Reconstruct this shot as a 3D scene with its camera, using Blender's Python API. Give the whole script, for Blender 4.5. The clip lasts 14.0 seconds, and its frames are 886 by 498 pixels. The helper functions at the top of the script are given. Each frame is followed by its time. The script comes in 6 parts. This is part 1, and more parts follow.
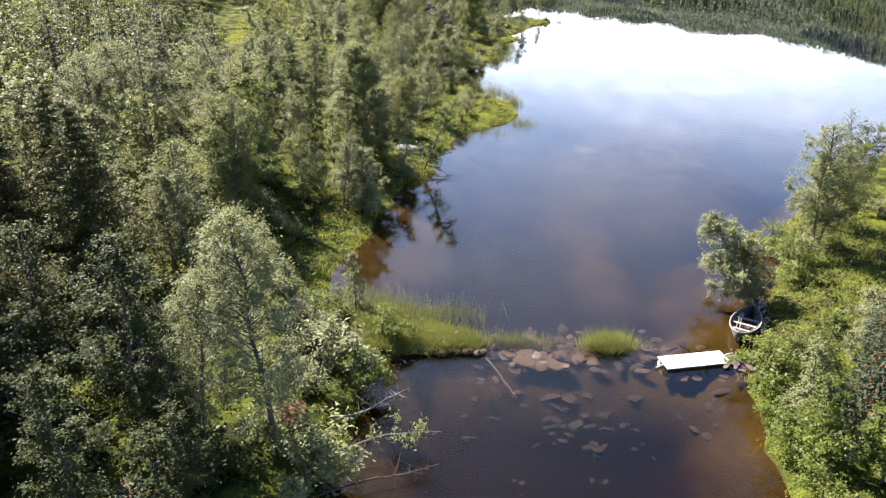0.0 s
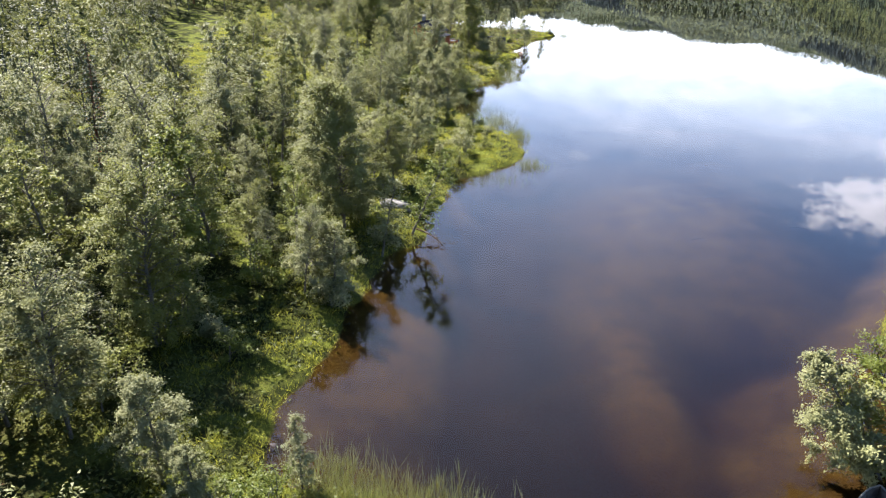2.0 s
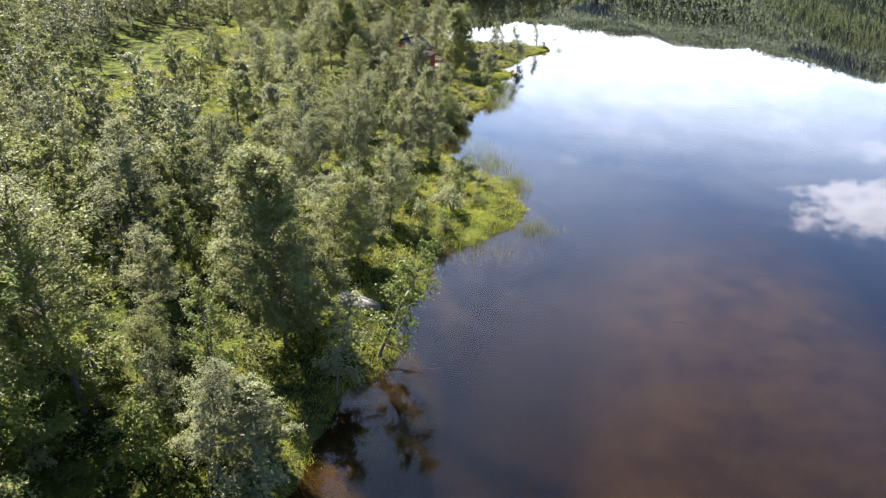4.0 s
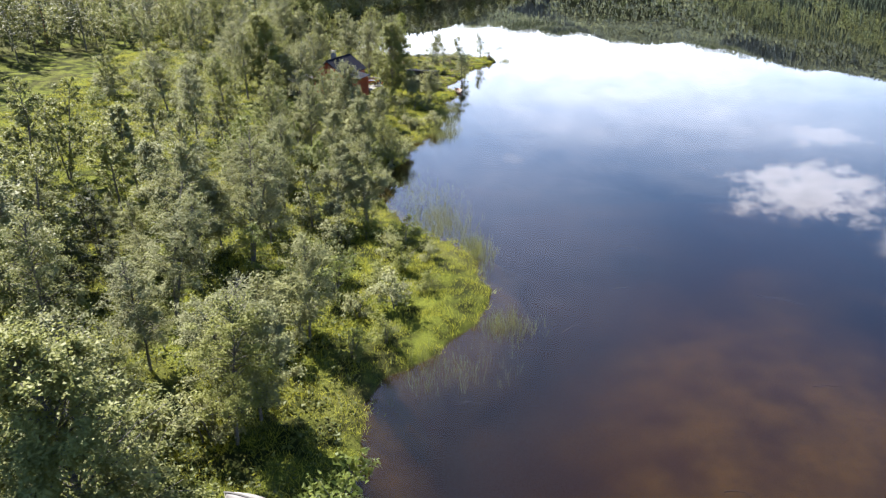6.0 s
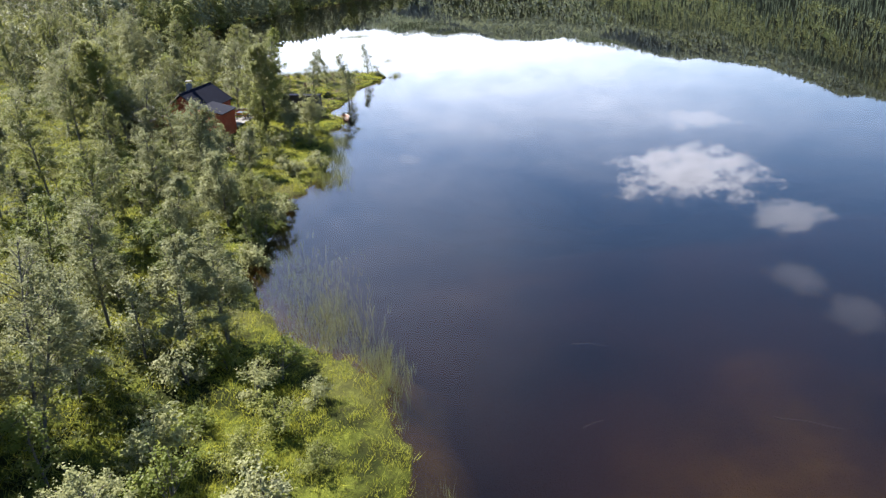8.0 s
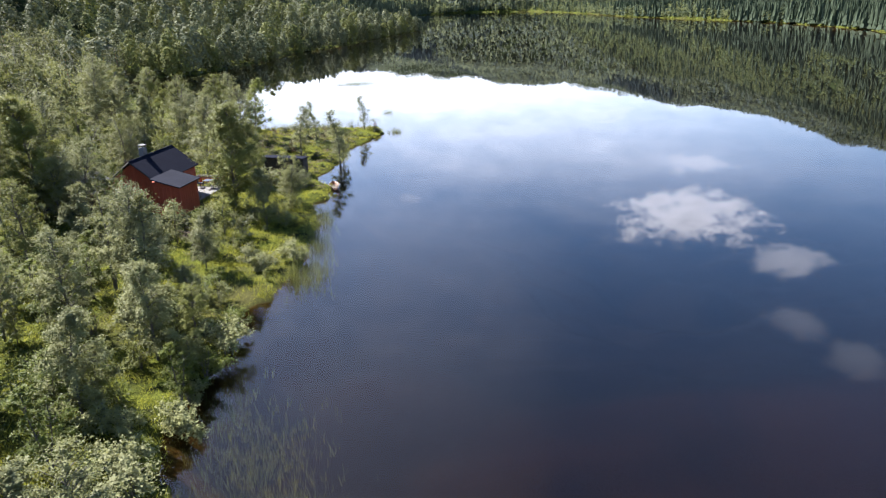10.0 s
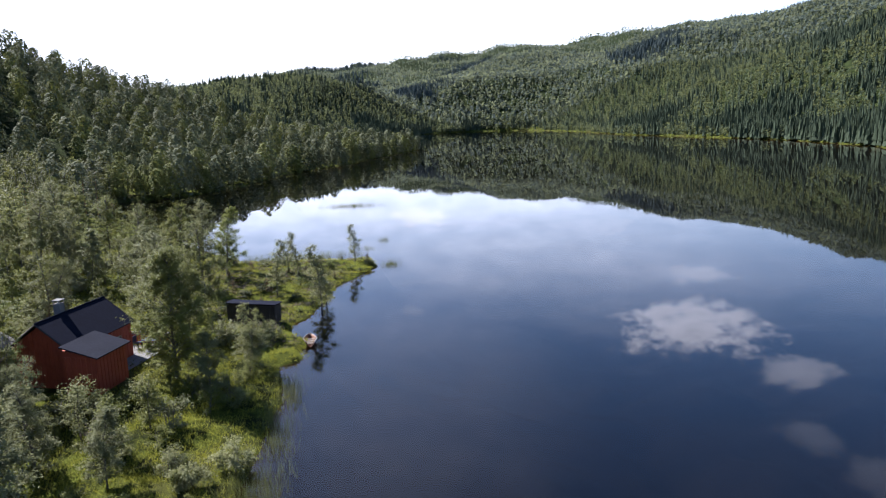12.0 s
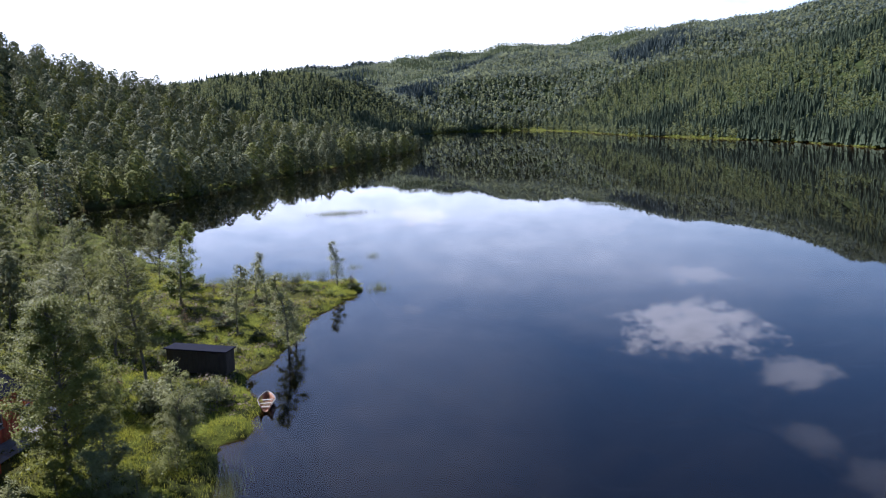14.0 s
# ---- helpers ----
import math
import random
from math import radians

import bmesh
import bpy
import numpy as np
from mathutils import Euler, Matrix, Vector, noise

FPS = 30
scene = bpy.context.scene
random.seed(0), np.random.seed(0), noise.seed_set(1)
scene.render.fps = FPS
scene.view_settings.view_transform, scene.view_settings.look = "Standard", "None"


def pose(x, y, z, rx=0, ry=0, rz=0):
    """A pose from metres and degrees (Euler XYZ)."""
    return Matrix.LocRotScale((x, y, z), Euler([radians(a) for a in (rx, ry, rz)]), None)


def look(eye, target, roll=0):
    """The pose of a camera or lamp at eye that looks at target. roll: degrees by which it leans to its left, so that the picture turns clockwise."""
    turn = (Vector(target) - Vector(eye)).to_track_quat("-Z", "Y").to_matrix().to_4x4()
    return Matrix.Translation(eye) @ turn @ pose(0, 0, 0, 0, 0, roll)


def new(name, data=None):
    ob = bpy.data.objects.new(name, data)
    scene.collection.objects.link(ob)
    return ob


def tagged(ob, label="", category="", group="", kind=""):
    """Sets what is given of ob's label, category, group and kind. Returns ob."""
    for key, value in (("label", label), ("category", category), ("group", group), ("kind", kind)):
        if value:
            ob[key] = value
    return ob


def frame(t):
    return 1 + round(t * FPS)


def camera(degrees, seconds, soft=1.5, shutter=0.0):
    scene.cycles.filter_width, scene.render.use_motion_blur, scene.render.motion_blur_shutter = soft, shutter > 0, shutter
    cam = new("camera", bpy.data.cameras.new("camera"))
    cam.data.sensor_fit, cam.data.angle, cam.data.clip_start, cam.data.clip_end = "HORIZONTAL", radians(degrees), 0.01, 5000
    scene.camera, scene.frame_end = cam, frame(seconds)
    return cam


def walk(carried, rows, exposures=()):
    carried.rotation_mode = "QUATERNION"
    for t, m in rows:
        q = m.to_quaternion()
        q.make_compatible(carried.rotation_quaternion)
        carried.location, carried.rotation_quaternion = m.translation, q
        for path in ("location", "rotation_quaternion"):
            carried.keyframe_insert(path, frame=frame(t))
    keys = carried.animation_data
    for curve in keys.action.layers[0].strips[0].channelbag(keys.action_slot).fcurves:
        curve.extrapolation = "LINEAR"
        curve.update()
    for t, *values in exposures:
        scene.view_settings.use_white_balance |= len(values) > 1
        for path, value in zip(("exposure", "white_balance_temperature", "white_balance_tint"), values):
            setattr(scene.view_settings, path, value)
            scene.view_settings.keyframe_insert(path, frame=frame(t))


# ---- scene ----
cam = camera(64.3, 14.0, 1.25)
PATH = [
    (0, (-0.765, 2.773, 17.333), (-0.726, 4.602, 16.524), 0.7),
    (0.5, (-0.665, 5.673, 17.373), (-0.623, 7.503, 16.566), 0.7),
    (1, (-0.574, 8.676, 17.441), (-0.529, 10.506, 16.637), 0.9),
    (1.5, (-0.474, 11.808, 17.518), (-0.424, 13.64, 16.717), 1.1),
    (2, (-0.361, 15.034, 17.582), (-0.309, 16.867, 16.784), 1.4),
    (2.2, (-0.297, 16.353, 17.592), (-0.246, 18.188, 16.797), 1.6),
    (4.3, (0.58, 30.536, 17.748), (0.675, 32.374, 16.965), 0.9),
    (4.5, (0.676, 31.879, 17.755), (0.786, 33.716, 16.972), 0.6),
    (5, (0.955, 35.213, 17.783), (1.101, 37.05, 17.005), 0.2),
    (5.5, (1.294, 38.551, 17.823), (1.477, 40.386, 17.048), -0.1),
    (6, (1.722, 41.957, 17.888), (1.939, 43.788, 17.115), -0.6),
    (6.5, (2.245, 45.393, 17.949), (2.498, 47.221, 17.178), -1.1),
    (7, (2.864, 48.823, 17.99), (3.212, 50.635, 17.218), -1.6),
    (7.5, (3.53, 52.252, 18.009), (4.013, 54.032, 17.234), -1.9),
    (7.7, (3.831, 53.63, 18.011), (4.315, 55.409, 17.236), -2.2),
    (9.8, (7.328, 68.242, 18.069), (7.824, 70.046, 17.362), -1.0),
    (10, (7.701, 69.635, 18.069), (8.201, 71.451, 17.398), -1.1),
    (10.5, (8.707, 73.108, 18.06), (9.213, 74.953, 17.478), -1.4),
    (11, (9.709, 76.531, 18.048), (10.221, 78.401, 17.556), -1.5),
    (11.5, (10.689, 79.856, 18.028), (11.208, 81.747, 17.632), -1.5),
    (12, (11.657, 83.071, 18.005), (12.177, 84.967, 17.64), -1.4),
    (12.5, (12.594, 86.211, 17.997), (13.114, 88.107, 17.631), -1.3),
    (13, (13.592, 89.339, 18.014), (14.113, 91.235, 17.648), -1.2),
    (13.5, (14.585, 92.463, 18.03), (15.105, 94.359, 17.663), -1.2),
    (14, (15.531, 95.567, 18.029), (16.05, 97.463, 17.662), -1.1),
]
EXPOSURES = [(0.0, 2.38, 6470, 14), (5.0, 2.38, 6420, 14), (7.5, 2.17, 6370, 13), (10.0, 2.11, 6220, 14), (11.5, 1.54, 6020, 16), (14.0, 1.38, 5770, 19)]
walk(cam, [(t, look(eye, target, roll)) for t, eye, target, roll in PATH], EXPOSURES)

# ---- world and sun ----
SUN_AZ, SUN_EL = -38.0, 46.0


def link(nt, a, b):
    nt.links.new(a, b)


def make_world():
    w = bpy.data.worlds.new("sky")
    w.use_nodes = True
    scene.world = w
    nt = w.node_tree
    nt.nodes.clear()
    N = nt.nodes.new
    out, bg = N("ShaderNodeOutputWorld"), N("ShaderNodeBackground")
    sky = N("ShaderNodeTexSky")
    sky.sky_type, sky.sun_disc = "NISHITA", False
    sky.sun_elevation, sky.sun_rotation = radians(SUN_EL), radians(SUN_AZ)
    sky.air_density, sky.dust_density, sky.ozone_density = 1.0, 0.15, 3.0
    bg.inputs["Strength"].default_value = 0.048
    tc = N("ShaderNodeTexCoord")
    direction = tc.outputs["Generated"]

    def math_node(op, a, b=None, c=None, clamp=False):
        n = N("ShaderNodeMath")
        n.operation, n.use_clamp = op, clamp
        for i, v in enumerate((a, b, c)):
            if v is None:
                continue
            if isinstance(v, (int, float)):
                n.inputs[i].default_value = v
            else:
                link(nt, v, n.inputs[i])
        return n.outputs[0]

    def dot(v):
        n = N("ShaderNodeVectorMath")
        n.operation = "DOT_PRODUCT"
        link(nt, direction, n.inputs[0])
        n.inputs[1].default_value = v
        return n.outputs["Value"]

    def smooth(v, lo, hi):
        n = N("ShaderNodeMapRange")
        n.interpolation_type = "SMOOTHSTEP"
        link(nt, v, n.inputs["Value"])
        n.inputs["From Min"].default_value, n.inputs["From Max"].default_value = lo, hi
        return n.outputs[0]

    def fbm(scale, detail, stretch):
        m = N("ShaderNodeMapping")
        m.inputs["Scale"].default_value = stretch
        link(nt, direction, m.inputs["Vector"])
        n = N("ShaderNodeTexNoise")
        n.inputs["Scale"].default_value, n.inputs["Detail"].default_value = scale, detail
        n.inputs["Roughness"].default_value = 0.62
        link(nt, m.outputs[0], n.inputs["Vector"])
        return n.outputs["Fac"]

    rough = fbm(9.0, 6.0, (1, 1, 2.2))
    fine = fbm(26.0, 5.0, (1, 1, 2.0))
    wisp = fbm(64.0, 4.0, (1, 1, 1.8))
    veil = fbm(2.6, 5.0, (1, 1, 5.0))
    up = dot((0, 0, 1))
    # low bright cloud bank round the horizon, ragged at its upper rim
    rim = math_node("ADD", up, math_node("MULTIPLY", math_node("SUBTRACT", veil, 0.5), -0.22))
    # brighter below the sun, thinning out behind
    glare = math_node("ADD", 0.10, math_node("MULTIPLY", smooth(dot((math.sin(radians(SUN_AZ + 28)), math.cos(radians(SUN_AZ + 28)), 0)), 0.3, 0.95), 0.88))
    bank = math_node("MULTIPLY", math_node("MULTIPLY", smooth(rim, 0.36, 0.03), 0.56), glare)
    # thin high streaks
    streak = math_node("MULTIPLY", smooth(veil, 0.52, 0.72), math_node("MULTIPLY", glare, smooth(up, 0.55, 0.12)))
    # thin bright veil high up on the sun's side
    haze = math_node("MULTIPLY", smooth(dot((-0.04, 0.93, 0.36)), 0.86, 0.99), math_node("ADD", 0.058, math_node("MULTIPLY", veil, 0.18)))
    bank = math_node("MAXIMUM", bank, haze)
    total = math_node("MAXIMUM", bank, math_node("MULTIPLY", streak, 0.13))
    # single cumulus clouds: azimuth, elevation, half width, half height (degrees), density
    for az, el, wd, ht, dens in CLOUDS:
        a, e = radians(az), radians(el)
        right = Vector((math.cos(a), -math.sin(a), 0)) / math.tan(radians(wd))
        top = Vector((-math.sin(a) * math.sin(e), -math.cos(a) * math.sin(e), math.cos(e))) / math.tan(radians(ht))
        ahead = Vector((math.sin(a) * math.cos(e), math.cos(a) * math.cos(e), math.sin(e)))
        p, q = dot(right), dot(top)
        r2 = math_node("ADD", math_node("MULTIPLY", p, p), math_node("MULTIPLY", q, q))
        r = math_node("SQRT", r2)
        r = math_node("ADD", r, math_node("MULTIPLY", math_node("SUBTRACT", rough, 0.5), 1.3))
        r = math_node("ADD", r, math_node("MULTIPLY", math_node("SUBTRACT", fine, 0.5), 1.8))
        r = math_node("ADD", r, math_node("MULTIPLY", math_node("SUBTRACT", wisp, 0.5), 1.0))
        m = math_node("MULTIPLY", smooth(r, 1.15, 0.35), smooth(dot(ahead), 0.6, 0.8))
        total = math_node("MAXIMUM", total, math_node("MULTIPLY", m, dens))
    shade = N("ShaderNodeMapRange")
    link(nt, fine, shade.inputs["Value"])
    shade.inputs["From Min"].default_value, shade.inputs["From Max"].default_value = 0.3, 0.7
    shade.inputs["To Min"].default_value, shade.inputs["To Max"].default_value = 20.0, 29.0
    cloud = N("ShaderNodeCombineColor")
    for i, k in enumerate((1.03, 1.0, 1.01)):
        link(nt, math_node("MULTIPLY", shade.outputs[0], k), cloud.inputs[i])
    mix = N("ShaderNodeMix")
    mix.data_type = "RGBA"
    link(nt, total, mix.inputs["Factor"])
    # clear northern air: a deep blue
    deep = N("ShaderNodeMix")
    deep.data_type, deep.blend_type = "RGBA", "MULTIPLY"
    deep.inputs["Factor"].default_value = 1.0
    link(nt, sky.outputs[0], deep.inputs["A"])
    # paler towards the horizon
    pale = math_node("ADD", 1.0, math_node("MULTIPLY", smooth(up, 0.75, 0.25), 0.30))
    tint = N("ShaderNodeCombineColor")
    for i, k in enumerate((0.83, 0.96, 1.08)):
        link(nt, math_node("MULTIPLY", pale, k), tint.inputs[i])
    link(nt, tint.outputs[0], deep.inputs["B"])
    link(nt, deep.outputs["Result"], mix.inputs["A"])
    link(nt, cloud.outputs[0], mix.inputs["B"])
    link(nt, mix.outputs["Result"], bg.inputs["Color"])
    link(nt, bg.outputs[0], out.inputs["Surface"])


CLOUDS = [(34.7, 16.3, 6.1, 2.2, 0.56), (43.3, 18.9, 2.6, 1.3, 0.30), (35.6, 12.3, 4.2, 1.1, 0.36), (13.6, 7.6, 3.6, 1.2, 0.62),
          (44.7, 23.2, 2.4, 1.2, 0.13), (12.8, 15.4, 1.6, 0.7, 0.22), (28.0, 8.6, 3.8, 1.6, 0.34), (49.0, 24.8, 2.2, 1.4, 0.12)]
make_world()
sun = new("sun", bpy.data.lights.new("sun", "SUN"))
sun.data.energy, sun.data.angle, sun.data.color = 5.0, radians(0.55), (1.0, 0.955, 0.88)
_sd = Vector((math.sin(radians(SUN_AZ)) * math.cos(radians(SUN_EL)), math.cos(radians(SUN_AZ)) * math.cos(radians(SUN_EL)), math.sin(radians(SUN_EL))))
sun.matrix_world = look(_sd * 100, (0, 0, 0))


# ---- materials ----
class Mat:
    """A node material with short helpers."""

    def __init__(self, name):
        self.m = bpy.data.materials.new(name)
        self.m.use_nodes = True
        self.nt = self.m.node_tree
        self.nt.nodes.clear()
        self.out = self.N("ShaderNodeOutputMaterial")
        self.tc = self.N("ShaderNodeTexCoord")

    def N(self, kind):
        return self.nt.nodes.new(kind)

    def put(self, value, socket):
        if isinstance(value, (int, float)):
            socket.default_value = value
        elif isinstance(value, tuple):
            socket.default_value = value if len(value) == 4 or socket.type == "VECTOR" else (*value, 1)
        else:
            self.nt.links.new(value, socket)

    def noise(self, scale, detail=3.0, rough=0.55, coords="Object", stretch=(1, 1, 1)):
        n, m = self.N("ShaderNodeTexNoise"), self.N("ShaderNodeMapping")
        m.inputs["Scale"].default_value = stretch
        self.nt.links.new(self.tc.outputs[coords], m.inputs["Vector"])
        self.nt.links.new(m.outputs[0], n.inputs["Vector"])
        n.inputs["Scale"].default_value, n.inputs["Detail"].default_value, n.inputs["Roughness"].default_value = scale, detail, rough
        return n.outputs["Fac"]

    def world_noise(self, scale, detail=3.0, rough=0.55, stretch=(1, 1, 1)):
        n, m, g = self.N("ShaderNodeTexNoise"), self.N("ShaderNodeMapping"), self.N("ShaderNodeNewGeometry")
        m.inputs["Scale"].default_value = stretch
        self.nt.links.new(g.outputs["Position"], m.inputs["Vector"])
        self.nt.links.new(m.outputs[0], n.inputs["Vector"])
        n.inputs["Scale"].default_value, n.inputs["Detail"].default_value, n.inputs["Roughness"].default_value = scale, detail, rough
        return n.outputs["Fac"]

    def island(self):
        return self.N("ShaderNodeNewGeometry").outputs["Random Per Island"]

    def per_object(self):
        return self.N("ShaderNodeObjectInfo").outputs["Random"]

    def height(self):
        g, s = self.N("ShaderNodeNewGeometry"), self.N("ShaderNodeSeparateXYZ")
        self.nt.links.new(g.outputs["Position"], s.inputs[0])
        return s.outputs["Z"]

    def remap(self, v, lo, hi, a=0.0, b=1.0):
        n = self.N("ShaderNodeMapRange")
        self.put(v, n.inputs["Value"])
        for key, val in (("From Min", lo), ("From Max", hi), ("To Min", a), ("To Max", b)):
            n.inputs[key].default_value = val
        return n.outputs[0]

    def math(self, op, a, b, clamp=False):
        n = self.N("ShaderNodeMath")
        n.operation, n.use_clamp = op, clamp
        self.put(a, n.inputs[0])
        self.put(b, n.inputs[1])
        return n.outputs[0]

    def mix(self, fac, a, b):
        n = self.N("ShaderNodeMix")
        n.data_type = "RGBA"
        self.put(fac, n.inputs["Factor"])
        self.put(a, n.inputs["A"])
        self.put(b, n.inputs["B"])
        return n.outputs["Result"]

    def bump(self, v, strength, distance):
        n = self.N("ShaderNodeBump")
        self.put(v, n.inputs["Height"])
        n.inputs["Strength"].default_value, n.inputs["Distance"].default_value = strength, distance
        return n.outputs[0]

    def surface(self, color, rough=0.7, bump=None, metal=0.0, spec=0.5, glow_color=None, amount=0.0):
        b = self.N("ShaderNodeBsdfPrincipled")
        self.put(color, b.inputs["Base Color"])
        self.put(rough, b.inputs["Roughness"])
        b.inputs["Metallic"].default_value, b.inputs["Specular IOR Level"].default_value = metal, spec
        if bump is not None:
            self.nt.links.new(bump, b.inputs["Normal"])
        top = b.outputs[0]
        if glow_color is not None:
            t, mx = self.N("ShaderNodeBsdfTranslucent"), self.N("ShaderNodeMixShader")
            self.put(glow_color, t.inputs["Color"])
            mx.inputs[0].default_value = amount
            self.nt.links.new(top, mx.inputs[1])
            self.nt.links.new(t.outputs[0], mx.inputs[2])
            top = mx.outputs[0]
        self.nt.links.new(top, self.out.inputs["Surface"])
        return self.m


def leaf_material(name, dark, light, tip, rough=0.5, spec=0.18, amount=0.4, grey=0.0, lime=0.0, stands=0.0):
    """Leaves that differ from one to the next and from tree to tree; grey and lime: how far single trees go towards them."""
    m = Mat(name)
    dark, light, tip = (tuple(0.80 * v for v in c) for c in (dark, light, tip))
    mid = tuple(0.5 * (u + v) for u, v in zip(dark, light))
    base = m.mix(m.island(), tuple(0.55 * u + 0.45 * v for u, v in zip(dark, mid)), tuple(0.7 * u + 0.3 * v for u, v in zip(light, mid)))
    base = m.mix(m.remap(m.world_noise(0.16, 2.0), 0.42, 0.66), base, tip)
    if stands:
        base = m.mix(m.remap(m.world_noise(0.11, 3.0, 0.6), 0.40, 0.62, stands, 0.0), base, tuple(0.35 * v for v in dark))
    each = m.per_object()
    if grey:
        base = m.mix(m.remap(each, 0.45, 0.0, 0.0, grey), base, (0.200, 0.204, 0.108))
    if lime:
        base = m.mix(m.remap(each, 0.6, 1.0, 0.0, lime), base, (0.135, 0.148, 0.025))
    glow = m.mix(0.35, base, (0.34, 0.34, 0.10))
    return m.surface(base, rough, spec=spec, glow_color=glow, amount=amount)


M_BIRCH = leaf_material("birch_leaf", (0.072, 0.088, 0.020), (0.228, 0.240, 0.064), (0.208, 0.222, 0.048), rough=0.55, spec=0.14, amount=0.34, grey=0.5, lime=0.22)
M_SILVER = leaf_material("downy_willow_leaf", (0.104, 0.116, 0.048), (0.285, 0.292, 0.142), (0.245, 0.252, 0.096), rough=0.6, spec=0.14, amount=0.28, grey=0.4)
# birch leaf darkened to stand in for shade on the wooded bank
M_SHADED_BIRCH = leaf_material("alder_leaf", (0.022, 0.033, 0.010), (0.062, 0.077, 0.027), (0.055, 0.067, 0.020), rough=0.55, spec=0.12, amount=0.26)
M_LIME = leaf_material("fresh_leaf", (0.076, 0.107, 0.016), (0.142, 0.179, 0.033), (0.142, 0.175, 0.027), amount=0.45)
M_PINE = leaf_material("pine_needle", (0.048, 0.054, 0.016), (0.115, 0.118, 0.040), (0.100, 0.096, 0.032), rough=0.65, spec=0.15, amount=0.12)
M_SPRUCE = leaf_material("spruce_needle", (0.020, 0.036, 0.020), (0.048, 0.075, 0.036), (0.034, 0.055, 0.028), rough=0.65, amount=0.06)
M_GRASS = leaf_material("shore_grass", (0.192, 0.206, 0.012), (0.378, 0.376, 0.031), (0.346, 0.343, 0.019), rough=0.6, spec=0.2, amount=0.42)
M_SEDGE = leaf_material("sedge_blade", (0.110, 0.130, 0.026), (0.250, 0.262, 0.070), (0.205, 0.215, 0.050), rough=0.6, spec=0.15, amount=0.35)
M_REED = leaf_material("reed_blade", (0.070, 0.090, 0.034), (0.150, 0.170, 0.066), (0.120, 0.140, 0.050), rough=0.6, amount=0.3)
M_UNDER = leaf_material("undergrowth_leaf", (0.024, 0.036, 0.007), (0.094, 0.120, 0.018), (0.086, 0.098, 0.017), rough=0.6, spec=0.2, amount=0.28)
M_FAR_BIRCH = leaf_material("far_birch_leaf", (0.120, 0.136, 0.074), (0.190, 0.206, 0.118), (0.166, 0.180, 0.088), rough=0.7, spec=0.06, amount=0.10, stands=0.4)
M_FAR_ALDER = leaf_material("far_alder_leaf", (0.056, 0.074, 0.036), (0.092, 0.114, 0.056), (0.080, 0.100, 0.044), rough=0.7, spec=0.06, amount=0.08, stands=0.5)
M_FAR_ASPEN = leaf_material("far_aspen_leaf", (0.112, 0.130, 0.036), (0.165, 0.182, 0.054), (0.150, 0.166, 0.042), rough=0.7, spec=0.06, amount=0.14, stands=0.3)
# slope birch leaf made paler and bluer to stand in for haze
M_HAZY_SLOPE_BIRCH = leaf_material("hazy_slope_birch_leaf", (0.072, 0.096, 0.060), (0.112, 0.144, 0.088), (0.104, 0.136, 0.074), rough=0.8, spec=0.1, amount=0.42)
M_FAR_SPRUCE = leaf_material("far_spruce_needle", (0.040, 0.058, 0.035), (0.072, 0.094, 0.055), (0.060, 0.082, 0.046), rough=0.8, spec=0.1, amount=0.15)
# mountain woods: distance haze is mixed into the leaf and needle colours
M_HAZY_BIRCH = leaf_material("hazy_mountain_birch_leaf", (0.096, 0.126, 0.116), (0.130, 0.166, 0.150), (0.120, 0.156, 0.134), rough=0.8, spec=0.1, amount=0.42)
M_HAZY_SPRUCE = leaf_material("hazy_mountain_spruce_needle", (0.062, 0.086, 0.086), (0.088, 0.114, 0.110), (0.078, 0.104, 0.098), rough=0.8, spec=0.1, amount=0.2)


def bark_material(name, light, dark, scale):
    m = Mat(name)
    bands = m.noise(scale, 4.0, 0.7, stretch=(1, 1, 5))
    patch = m.noise(1.7, 3.0)
    c = m.mix(m.remap(bands, 0.5, 0.66), light, dark)
    c = m.mix(m.remap(patch, 0.5, 0.8), c, (0.13, 0.125, 0.09))
    return m.surface(c, 0.85, m.bump(bands, 0.5, 0.02), spec=0.2)


M_BARK = bark_material("birch_bark", (0.115, 0.105, 0.09), (0.035, 0.03, 0.025), 6.0)
M_BARK_PINE = bark_material("pine_bark", (0.27, 0.115, 0.06), (0.07, 0.045, 0.03), 9.0)
M_BARK_DEAD = bark_material("bare_wood", (0.22, 0.20, 0.175), (0.10, 0.09, 0.075), 9.0)


